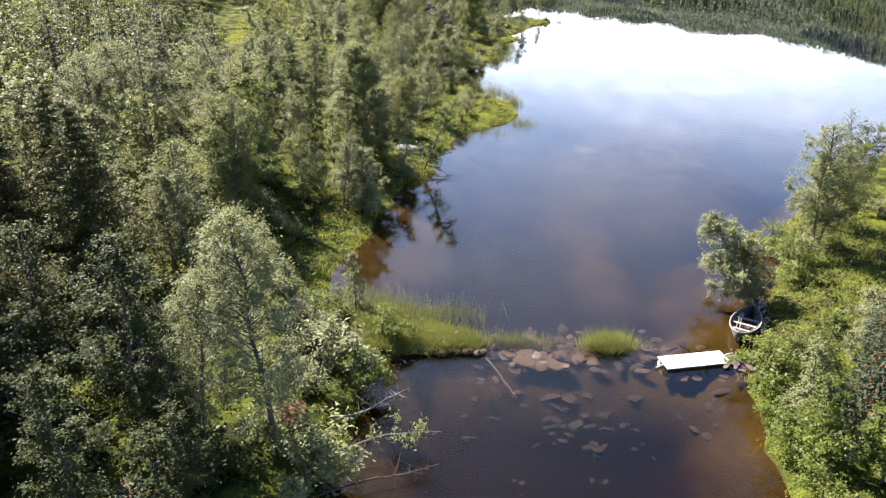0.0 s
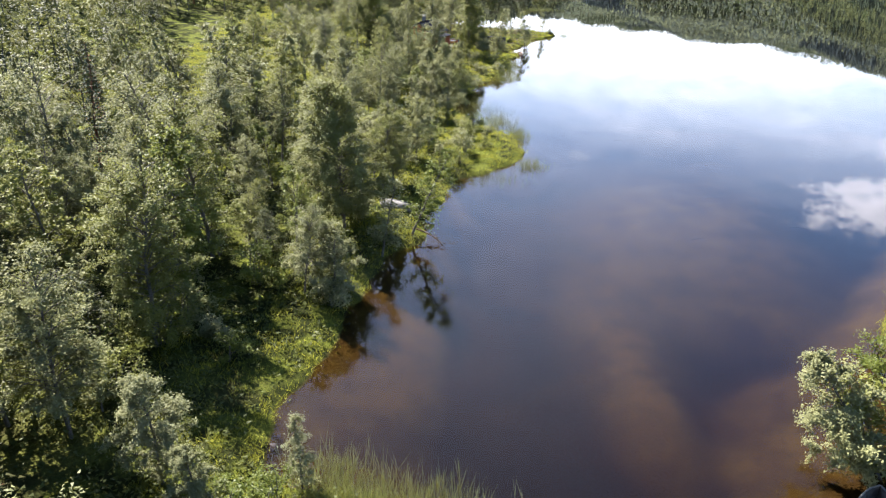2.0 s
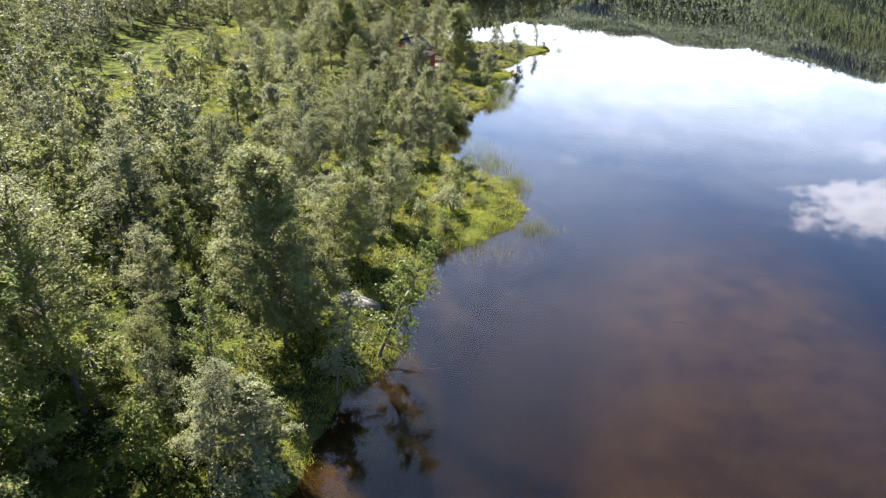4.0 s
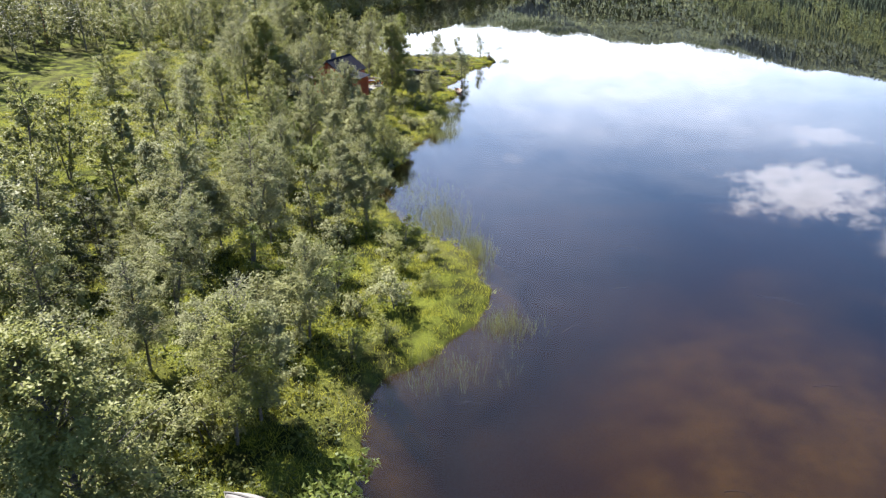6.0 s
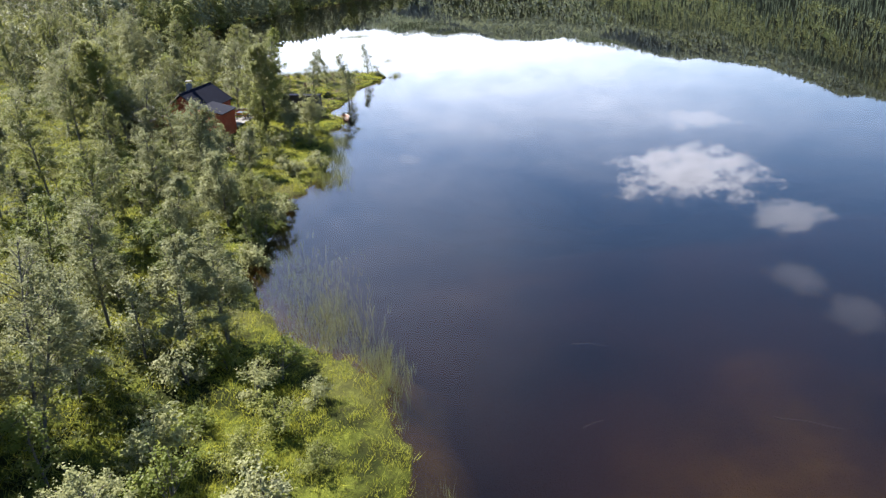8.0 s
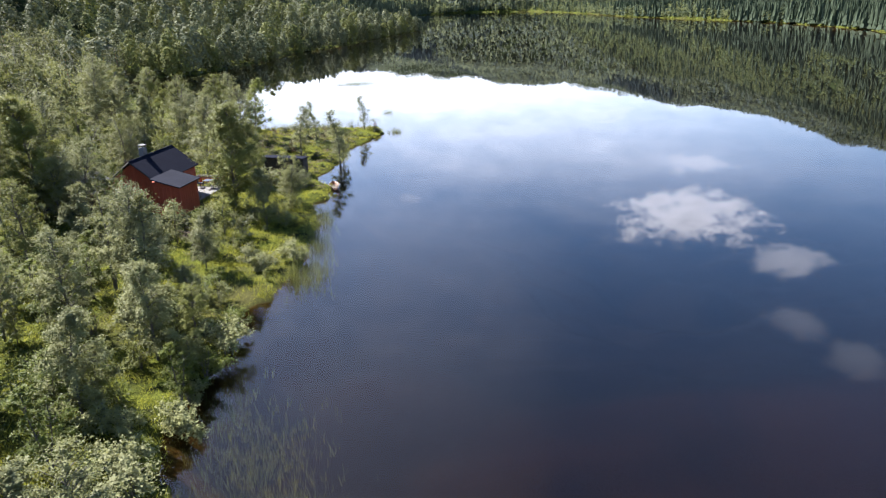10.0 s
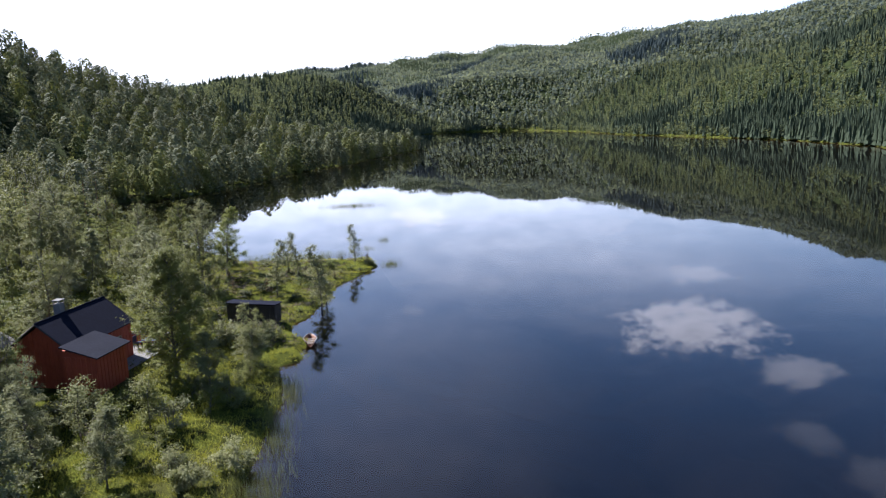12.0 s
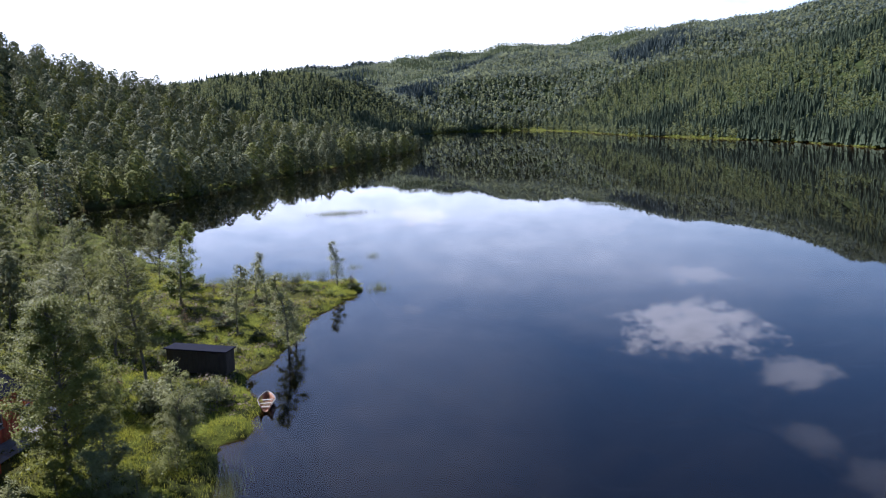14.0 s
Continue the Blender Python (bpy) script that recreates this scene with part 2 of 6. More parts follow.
def ground_material():
    m = Mat("heath_ground")
    big, mid, fine = m.world_noise(0.07, 4.0), m.world_noise(0.6, 4.0, 0.6), m.world_noise(7.0, 4.0, 0.7)
    c = m.mix(m.remap(mid, 0.42, 0.60), (0.0208, 0.0256, 0.0072), (0.115, 0.132, 0.021))
    c = m.mix(m.remap(big, 0.5, 0.68), c, (0.0840, 0.0800, 0.0280))
    blade = m.world_noise(22.0, 4.0, 0.75)
    c = m.mix(m.math("MULTIPLY", m.remap(blade, 0.45, 0.62), 0.75), c, (0.0144, 0.0192, 0.0056))
    c = m.mix(m.math("MULTIPLY", m.remap(fine, 0.5, 0.75), 0.6), c, (0.0320, 0.0256, 0.0128))
    # higher ground is darkened and mottled to paint in the shade under trees
    shade_mottle = m.remap(m.world_noise(0.22, 4.0, 0.7), 0.4, 0.62)
    c = m.mix(m.remap(m.height(), 3.5, 9.0), c, m.mix(shade_mottle, (0.012, 0.017, 0.006), (0.032, 0.044, 0.013)))
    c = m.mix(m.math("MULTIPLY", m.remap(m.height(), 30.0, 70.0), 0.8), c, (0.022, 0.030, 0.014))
    # the bare lake bed: amber sand, darkened with depth for light lost in water
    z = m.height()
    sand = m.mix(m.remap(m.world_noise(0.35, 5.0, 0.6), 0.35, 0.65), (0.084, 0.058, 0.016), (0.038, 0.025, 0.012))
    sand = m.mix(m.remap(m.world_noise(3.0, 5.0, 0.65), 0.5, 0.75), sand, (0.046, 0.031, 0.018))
    dimmed_bed = m.mix(m.remap(m.world_noise(0.12, 3.0), 0.4, 0.65), (0.017, 0.0105, 0.008), (0.010, 0.007, 0.006))
    bed = m.mix(m.remap(z, -0.6, -2.0), sand, dimmed_bed)
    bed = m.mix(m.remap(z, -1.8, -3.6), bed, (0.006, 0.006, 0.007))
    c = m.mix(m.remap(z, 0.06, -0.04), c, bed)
    return m.surface(c, 0.9, m.bump(m.math("ADD", fine, m.math("MULTIPLY", blade, 0.5)), 0.9, 0.14), spec=0.02)


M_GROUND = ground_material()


def water_material():
    m = Mat("lake_water")
    ripple = m.world_noise(1.4, 3.0, 0.5, stretch=(1, 0.45, 1))
    swell = m.world_noise(0.12, 2.0, 0.5)
    h = m.math("ADD", m.math("MULTIPLY", ripple, 0.05), m.math("MULTIPLY", swell, 0.8))
    nrm = m.bump(h, 0.05, 0.05)
    gloss, clear, mx, fr = m.N("ShaderNodeBsdfGlossy"), m.N("ShaderNodeBsdfTransparent"), m.N("ShaderNodeMixShader"), m.N("ShaderNodeFresnel")
    gloss.inputs["Roughness"].default_value = 0.015
    gloss.inputs["Color"].default_value = (0.96, 0.97, 1.0, 1)
    clear.inputs["Color"].default_value = (0.70, 0.63, 0.53, 1)
    fr.inputs["IOR"].default_value = 1.333
    m.nt.links.new(nrm, gloss.inputs["Normal"])
    m.nt.links.new(nrm, fr.inputs["Normal"])
    m.nt.links.new(fr.outputs[0], mx.inputs[0])
    m.nt.links.new(clear.outputs[0], mx.inputs[1])
    m.nt.links.new(gloss.outputs[0], mx.inputs[2])
    m.nt.links.new(mx.outputs[0], m.out.inputs["Surface"])
    return m.m


M_WATER = water_material()


def plain_material(name, a, b, scale, rough, bump=0.3, dist=0.01, stretch=(1, 1, 1), metal=0.0, spec=0.4):
    m = Mat(name)
    n1, n2 = m.noise(scale, 4.0, 0.65, stretch=stretch), m.noise(scale * 0.17, 3.0)
    c = m.mix(m.remap(n1, 0.35, 0.68), a, b)
    c = m.mix(m.math("MULTIPLY", m.remap(n2, 0.45, 0.75), 0.45), c, tuple(v * 0.55 for v in a))
    c = m.mix(m.math("MULTIPLY", m.per_object(), 0.25), c, b)
    return m.surface(c, rough, m.bump(n1, bump, dist), metal=metal, spec=spec)


M_RED = plain_material("red_painted_boards", (0.26, 0.040, 0.018), (0.34, 0.062, 0.028), 14.0, 0.7, stretch=(1, 1, 0.12))
M_ROOF = plain_material("dark_blue_roofing_felt", (0.005, 0.006, 0.014), (0.008, 0.010, 0.020), 5.0, 0.9, spec=0.06)
M_ROOF_GREY = plain_material("grey_roofing_felt", (0.012, 0.013, 0.021), (0.017, 0.019, 0.028), 6.0, 0.9, spec=0.06)
M_TAR = plain_material("tarred_boards", (0.022, 0.018, 0.016), (0.04, 0.033, 0.028), 12.0, 0.75, stretch=(1, 1, 0.12))
M_OLD = plain_material("weathered_grey_boards", (0.11, 0.105, 0.10), (0.20, 0.19, 0.18), 12.0, 0.85, stretch=(0.15, 1, 1))
M_DOCK = plain_material("bleached_planks", (0.62, 0.60, 0.56), (0.78, 0.76, 0.72), 11.0, 0.75, stretch=(0.12, 1, 1))
M_WHITE = plain_material("white_paint", (0.70, 0.69, 0.66), (0.80, 0.79, 0.76), 9.0, 0.55)
M_BOAT = plain_material("varnished_boat_planks", (0.20, 0.085, 0.05), (0.32, 0.17, 0.11), 9.0, 0.5, stretch=(0.15, 1, 1))
M_OLD_PALE = plain_material("pale_worn_wood", (0.17, 0.155, 0.14), (0.27, 0.25, 0.225), 12.0, 0.8, stretch=(0.15, 1, 1))
M_HULL = plain_material("dark_tarred_hull", (0.06, 0.048, 0.04), (0.11, 0.09, 0.075), 9.0, 0.7, stretch=(0.15, 1, 1))
M_STONE = plain_material("brown_field_stone", (0.052, 0.036, 0.028), (0.105, 0.073, 0.057), 5.0, 0.8, bump=0.6, dist=0.03)
# wet stone, darkened further for the light the water above would take
M_STONE_WET_DIM = plain_material("sunken_dimmed_stone", (0.022, 0.016, 0.013), (0.040, 0.029, 0.024), 5.0, 0.85, bump=0.6, dist=0.03)
M_SOIL = plain_material("peat_soil", (0.05, 0.03, 0.018), (0.10, 0.06, 0.035), 4.0, 0.95, bump=0.6, dist=0.04)
M_METAL = plain_material("galvanised_sheet", (0.55, 0.55, 0.56), (0.70, 0.70, 0.70), 6.0, 0.35, metal=0.8)
M_BRICK = plain_material("soot_grey_masonry", (0.12, 0.11, 0.11), (0.20, 0.19, 0.185), 8.0, 0.9)
M_BLUE = plain_material("dark_blue_cloth", (0.022, 0.030, 0.055), (0.035, 0.045, 0.08), 9.0, 0.8)
M_RUST = leaf_material("rusty_leaf", (0.13, 0.045, 0.022), (0.24, 0.095, 0.045), (0.20, 0.09, 0.04), rough=0.6, amount=0.25)
M_HEATH = leaf_material("brown_heather", (0.10, 0.07, 0.055), (0.20, 0.15, 0.12), (0.17, 0.13, 0.09), rough=0.7, amount=0.15)


def glass_material():
    m = Mat("window_glass")
    g, d, mx = m.N("ShaderNodeBsdfGlossy"), m.N("ShaderNodeBsdfDiffuse"), m.N("ShaderNodeMixShader")
    g.inputs["Roughness"].default_value = 0.03
    d.inputs["Color"].default_value = (0.012, 0.012, 0.014, 1)
    mx.inputs[0].default_value = 0.25
    m.nt.links.new(d.outputs[0], mx.inputs[1])
    m.nt.links.new(g.outputs[0], mx.inputs[2])
    m.nt.links.new(mx.outputs[0], m.out.inputs["Surface"])
    return m.m


M_GLASS = glass_material()


# ---- mesh helpers ----
def np_mesh(name, verts, faces, mat, smooth=False):
    """A mesh from an array of vertices and one array of equal faces (or several)."""
    me = bpy.data.meshes.new(name)
    verts = np.asarray(verts, dtype=np.float32)
    groups = faces if isinstance(faces, list) else [faces]
    groups = [np.asarray(g, dtype=np.int32) for g in groups if len(g)]
    loops = np.concatenate([g.ravel() for g in groups])
    sizes = np.concatenate([np.full(len(g), g.shape[1], dtype=np.int32) for g in groups])
    starts = np.concatenate([[0], np.cumsum(sizes)[:-1]]).astype(np.int32)
    me.vertices.add(len(verts))
    me.vertices.foreach_set("co", verts.ravel())
    me.loops.add(len(loops))
    me.loops.foreach_set("vertex_index", loops)
    me.polygons.add(len(sizes))
    me.polygons.foreach_set("loop_start", starts)
    me.polygons.foreach_set("use_smooth", np.full(len(sizes), smooth, dtype=bool))
    me.update(calc_edges=True)
    me.materials.append(mat)
    return me


def part(name, bm, material, parent, label=""):
    """One bmesh as one mesh object under a thing or a part."""
    me = bpy.data.meshes.new(name)
    bm.to_mesh(me)
    bm.free()
    me.materials.append(material)
    ob = new(name, me)
    ob.parent = parent
    if label:
        ob["label"] = label
    return ob


def np_part(name, verts, faces, mat, parent, smooth=False):
    ob = new(name, np_mesh(name, verts, faces, mat, smooth))
    ob.parent = parent
    return ob


def base(name, m, label, category, group="", kind=""):
    ob = tagged(new(name), label, category, group, kind)
    ob.empty_display_size = 0.2
    ob.matrix_basis = m
    return ob


def box(bm, size, m=None, bevel=0.0):
    """A box with its middle at the pose m, edges bevelled."""
    r = bmesh.ops.create_cube(bm, size=1.0, matrix=(m or Matrix()) @ Matrix.Diagonal((*size, 1)))
    if bevel:
        edges = list({e for v in r["verts"] for e in v.link_edges})
        bmesh.ops.bevel(bm, geom=edges, offset=bevel, segments=1, affect="EDGES")
    return bm


def boxed(size, m=None, bevel=0.0):
    return box(bmesh.new(), size, m, bevel)


def tube(points, radii, sides=6):
    """Vertices and quads of a tube along points."""
    p = np.asarray(points, dtype=float)
    n = len(p)
    d = np.gradient(p, axis=0)
    d /= np.linalg.norm(d, axis=1)[:, None] + 1e-9
    ref = np.where(np.abs(d[:, 2:3]) > 0.9, np.array([[1.0, 0, 0]]), np.array([[0, 0, 1.0]]))
    a = np.cross(d, ref)
    a /= np.linalg.norm(a, axis=1)[:, None] + 1e-9
    b = np.cross(d, a)
    ang = np.arange(sides) * 2 * np.pi / sides
    v = p[:, None] + np.asarray(radii)[:, None, None] * (np.cos(ang)[None, :, None] * a[:, None] + np.sin(ang)[None, :, None] * b[:, None])
    i, j = np.meshgrid(np.arange(n - 1), np.arange(sides), indexing="ij")
    k = (j + 1) % sides
    f = np.stack([i * sides + j, i * sides + k, (i + 1) * sides + k, (i + 1) * sides + j], -1).reshape(-1, 4)
    return v.reshape(-1, 3), f


def join(pieces):
    """Several (verts, faces) as one."""
    vs, fs, o = [], [], 0
    for v, f in pieces:
        vs.append(v)
        fs.append(f + o)
        o += len(v)
    return np.concatenate(vs), np.concatenate(fs)


def leaves(rng, centres, size, upward=0.35, slim=0.62, facing=None, jitter=0.55):
    """Pointed leaves at the centres, each turned by chance. Returns vertices and triangles."""
    n = len(centres)
    nrm = rng.normal(size=(n, 3))
    if facing is None:
        nrm[:, 2] = np.abs(nrm[:, 2]) + upward
    else:
        nrm = nrm * jitter + facing * 1.0 + np.array([0, 0, upward])
    nrm /= np.linalg.norm(nrm, axis=1)[:, None]
    u = np.cross(nrm, rng.normal(size=(n, 3)))
    u /= np.linalg.norm(u, axis=1)[:, None] + 1e-9
    w = np.cross(nrm, u)
    s = (size * rng.uniform(0.65, 1.35, n))[:, None]
    v = np.stack([centres - u * s * 0.9 - w * s * slim * 0.9, centres - u * s * 0.7 + w * s * slim * 1.1, centres + u * s * 1.15], 1)
    return v.reshape(-1, 3), np.arange(n * 3).reshape(n, 3)


# ---- shape of the land ----
LEFT_SHORE = [(-4.6, -60), (-4.4, 5), (-3.8, 21.5), (-3.9, 23.5), (-3.5, 27.4), (-2.6, 29.9), (-1.1, 30.3), (1.5, 30.2), (1.9, 30.9), (0.6, 31.8),
              (-1.6, 33.0), (-4.3, 34.2), (-5.7, 35.4), (-6.2, 38.4), (-6.0, 40), (-5.2, 42.4), (-4.4, 44.8), (-4.1, 47), (-3.6, 50.3), (-3.2, 52.1), (-0.7, 56.2),
              (-0.2, 59.5), (0.6, 63), (1.4, 64), (1.6, 67.5), (2.1, 69.6), (5.3, 71.4), (7.7, 73.7), (8.7, 77.8), (8.6, 82), (7.4, 85), (4.8, 89), (3.2, 93.5)]
MID_SHORE = [(2.9, 97), (3.4, 101), (5.3, 105), (5.7, 110), (6.5, 112.2), (8.2, 112.3), (10.6, 118.5), (11.5, 122), (12.6, 128), (12.8, 131.1),
             (13.3, 132.6), (12.5, 134.8), (14.3, 134.7), (15.3, 136.5), (15.5, 140.0), (14.3, 143.5), (14.7, 144.8), (17.8, 150.8), (19.4, 155.6), (21.7, 161.3), (26.7, 168.3), (26.5, 174),
             (19.3, 174.7), (11, 175.8), (8, 182), (2, 195), (-8, 220), (-22, 245), (-20, 262), (-4, 270), (8.7, 291), (26, 336), (49, 370), (111, 492)]
FAR_SHORE = [(116, 500), (104, 540), (90, 640), (120, 760), (190, 850), (250, 930), (306, 966), (365, 930), (366, 820), (330, 640), (332, 550), (327, 444),
             (299, 354), (220, 230), (120, 120), (60, 80), (34, 58.5), (27.4, 51.6), (23.6, 46.4), (19.6, 40), (17.4, 35.4), (15.5, 32.0), (14.0, 29.4),
             (12.9, 27.2), (11.9, 23.8), (11.6, 21), (11.9, 5), (12, -60)]
SHORE = np.array(LEFT_SHORE + MID_SHORE + FAR_SHORE, dtype=float)
# the low stone sill that closes the pool
SILL = np.array([(1.2, 30.6), (5.0, 30.6), (9.0, 30.5), (13.6, 29.8)])
# ridge lines: x, y, height of the ground, reach
RIDGE_MOUNTAIN = [(100, 2290, 100, 1250), (326, 2270, 128, 1250), (536, 2230, 174, 1280), (668, 2193, 190, 1300), (889, 2111, 209, 1300), (1050, 2030, 234, 1250),
                  (1201, 1945, 212, 1200), (1500, 1700, 220, 1150)]
RIDGE_EAST = [(640, 1300, 124, 720), (761, 1157, 136, 720), (854, 1085, 172, 720), (957, 988, 206, 690), (960, 700, 170, 690), (860, 300, 180, 660), (700, -200, 150, 620)]
RIDGE_KNOLL = [(-120, 1030, 40, 260), (18, 992, 63, 250), (80, 990, 69, 250), (138, 984, 58, 240), (190, 980, 40, 230)]
RIDGE_BUMP = [(395, 1390, 92, 190), (450, 1370, 92, 170)]
RIDGE_WEST = [(-420, 150, 95, 330), (-300, 280, 84, 300), (-150, 370, 51, 250), (-80, 425, 35, 190), (-30, 445, 21, 160), (20, 455, 12, 120), (72, 462, 9, 80), (104, 490, 4, 45)]
RIDGE_SOUTH = [(-500, -300, 80, 420), (0, -420, 60, 330), (500, -400, 90, 420)]


def value_noise(x, y, seed):
    """Smooth noise between -1 and 1 on arrays."""
    xi, yi = np.floor(x).astype(np.int64), np.floor(y).astype(np.int64)
    fx, fy = x - xi, y - yi
    fx, fy = fx * fx * (3 - 2 * fx), fy * fy * (3 - 2 * fy)

    def h(a, b):
        k = (a * 374761393 + b * 668265263 + seed * 974634777) & 0xFFFFFFFF
        k = ((k ^ (k >> 13)) * 1274126177) & 0xFFFFFFFF
        return ((k ^ (k >> 16)) & 0xFFFF) / 32767.5 - 1

    top = h(xi, yi) * (1 - fx) + h(xi + 1, yi) * fx
    low = h(xi, yi + 1) * (1 - fx) + h(xi + 1, yi + 1) * fx
    return top * (1 - fy) + low * fy


def fractal(x, y, size, seed, octaves=4):
    s, amp = 0.0, 1.0
    for k in range(octaves):
        s = s + amp * value_noise(x / size * 2 ** k + 17.3 * k, y / size * 2 ** k - 9.1 * k, seed + k)
        amp *= 0.5
    return s


def shore_distance(x, y):
    """Metres from the water's edge: land plus, lake minus."""
    best = np.full(x.shape, 1e9)
    inside = np.zeros(x.shape, dtype=bool)
    pts = SHORE
    for (ax, ay), (bx, by) in zip(pts, np.roll(pts, -1, axis=0)):
        dx, dy = bx - ax, by - ay
        t = np.clip(((x - ax) * dx + (y - ay) * dy) / (dx * dx + dy * dy), 0, 1)
        best = np.minimum(best, (x - ax - t * dx) ** 2 + (y - ay - t * dy) ** 2)
        cross = ((ay > y) != (by > y)) & (x < (bx - ax) * (y - ay) / (by - ay + 1e-12) + ax)
        inside ^= cross
    d = np.sqrt(best)
    return np.where(inside, -d, d)


def ridge(x, y, rows, power=1.35):
    """Height of a ridge line that falls away to both sides."""
    out = np.zeros(x.shape)
    for (ax, ay, az, aw), (bx, by, bz, bw) in zip(rows, rows[1:]):
        dx, dy = bx - ax, by - ay
        t = np.clip(((x - ax) * dx + (y - ay) * dy) / (dx * dx + dy * dy), 0, 1)
        d = np.hypot(x - ax - t * dx, y - ay - t * dy)
        k = np.clip(1 - d / (aw + t * (bw - aw)), 0, 1)
        out = np.maximum(out, (az + t * (bz - az)) * (1 - (1 - k) ** power) ** power)
    return out


def polyline_distance(x, y, pts):
    best = np.full(x.shape, 1e9)
    for (ax, ay), (bx, by) in zip(pts, pts[1:]):
        dx, dy = bx - ax, by - ay
        t = np.clip(((x - ax) * dx + (y - ay) * dy) / (dx * dx + dy * dy), 0, 1)
        best = np.minimum(best, np.hypot(x - ax - t * dx, y - ay - t * dy))
    return best


def land(x, y):
    """Height of the ground, and the distance from the shore, on arrays."""
    x, y = np.asarray(x, dtype=float), np.asarray(y, dtype=float)
    d = shore_distance(x, y)
    near = np.clip(1 - np.hypot(x, y - 90) / 500, 0, 1)
    d = d + fractal(x, y, 2.6, 5, 3) * 0.45 * (np.abs(d) < 12) * near
    hills = np.maximum.reduce([ridge(x, y, r) for r in (RIDGE_MOUNTAIN, RIDGE_EAST, RIDGE_KNOLL, RIDGE_BUMP, RIDGE_WEST, RIDGE_SOUTH)])
    dd = np.clip(d, 0, None)
    hills = hills * np.clip(dd / 110, 0, 1) * (1 + 0.13 * fractal(x, y, 150, 40, 5))
    lift = 0.30 * (1 - np.exp(-dd / 0.45)) + 0.055 * np.clip(dd, 0, 40) + 0.012 * np.clip(dd - 40, 0, 300)
    rough = fractal(x, y, 9, 11, 4) * 0.30 * np.clip(dd / 4, 0, 1) + fractal(x, y, 1.9, 23, 2) * 0.22 * np.clip(dd / 1.5, 0.1, 1)
    up = lift + rough + hills
    yard = np.exp(-((x - 1) / 5.5) ** 2 - ((y - 133.5) / 7.0) ** 2)
    up = np.where(d > 0, up + (1.62 - up) * np.clip(yard * 1.5, 0, 1), up)
    e = np.clip(-d, 0, None)
    # steep banks on the wooded side, a gentle shelf below the moored boat
    gentle = np.clip((x - 9.5) / 2.5, 0, 1) * np.clip((50 - y) / 8, 0, 1)
    gentle = np.maximum(gentle, np.clip((3 - x) / 3, 0, 1) * np.exp(-((y - 46) / 11) ** 4))
    depth = 0.12 + (0.62 - 0.42 * gentle) * e + 0.011 * e ** 1.5
    shoal = 1.0 * np.exp(-(np.clip(np.abs(x - 19.5 - 0.22 * (y - 64)) - 3, 0, None) / 6.5) ** 2 - ((y - 62) / 17) ** 2) + 0.4 * np.exp(-((x - 14) / 6) ** 2 - ((y - 93) / 4) ** 2) + 0.85 * np.exp(-((x - 9.8) / 2.2) ** 2 - ((y - 42) / 8) ** 2)
    depth = np.minimum(depth, 2.35 - 1.45 * np.clip(shoal, 0, 1)) + np.clip((y - 94) / 26, 0, 1) ** 1.2 * np.clip(e / 1.6, 0, 1) * (1.2 + 0.25 * np.clip(e, 0, 30))
    depth = depth * (1 + 0.16 * fractal(x, y, 7, 31, 3))
    sill = polyline_distance(x, y, SILL)
    depth = np.minimum(depth, 0.34 + 0.22 * sill + np.clip(sill - 2.5, 0, None) * 0.5)
    pool = np.clip((31 - y) / 3, 0, 1)
    depth = depth * (1 - pool) + np.minimum(depth, 2.8) * pool
    return np.where(d > 0, np.maximum(up, 0.03), -np.maximum(depth, 0.05)), d


def ground_z(x, y):
    return float(land(np.array([x]), np.array([y]))[0][0])


def graded(lo, a, b, hi, step, grow_lo, grow_hi):
    mid = np.arange(a, b + 1e-6, step)
    s, p, low = step, a, []
    while p > lo:
        s *= grow_lo
        p -= s
        low.append(p)
    s, p, high = step, b, []
    while p < hi:
        s *= grow_hi
        p += s
        high.append(p)
    return np.concatenate([low[::-1], mid, high])


def build_ground():
    gx = graded(-3600, -32, 30, 3600, 0.8, 1.055, 1.045)
    gy = graded(-2200, 14, 180, 4200, 0.8, 1.09, 1.034)
    X, Y = np.meshgrid(gx, gy)
    Z, _ = land(X.ravel(), Y.ravel())
    nx, ny = len(gx), len(gy)
    i, j = np.meshgrid(np.arange(ny - 1), np.arange(nx - 1), indexing="ij")
    k = (i * nx + j).ravel()
    f = np.stack([k, k + 1, k + nx + 1, k + nx], 1)
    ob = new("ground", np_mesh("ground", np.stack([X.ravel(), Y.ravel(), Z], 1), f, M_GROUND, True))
    tagged(ob, "mossy heath ground that dips into an amber sandy lake bed", "ground", kind="structure")
    wx, wy = np.linspace(-80, 480, 29), np.linspace(-60, 1010, 54)
    X, Y = np.meshgrid(wx, wy)
    nx, ny = len(wx), len(wy)
    i, j = np.meshgrid(np.arange(ny - 1), np.arange(nx - 1), indexing="ij")
    k = (i * nx + j).ravel()
    f = np.stack([k, k + 1, k + nx + 1, k + nx], 1)
    ob = new("water", np_mesh("water", np.stack([X.ravel(), Y.ravel(), 0 * X.ravel()], 1), f, M_WATER, True))
    tagged(ob, "calm brown lake water that mirrors hills and clouds", "lake", kind="structure")


build_ground()


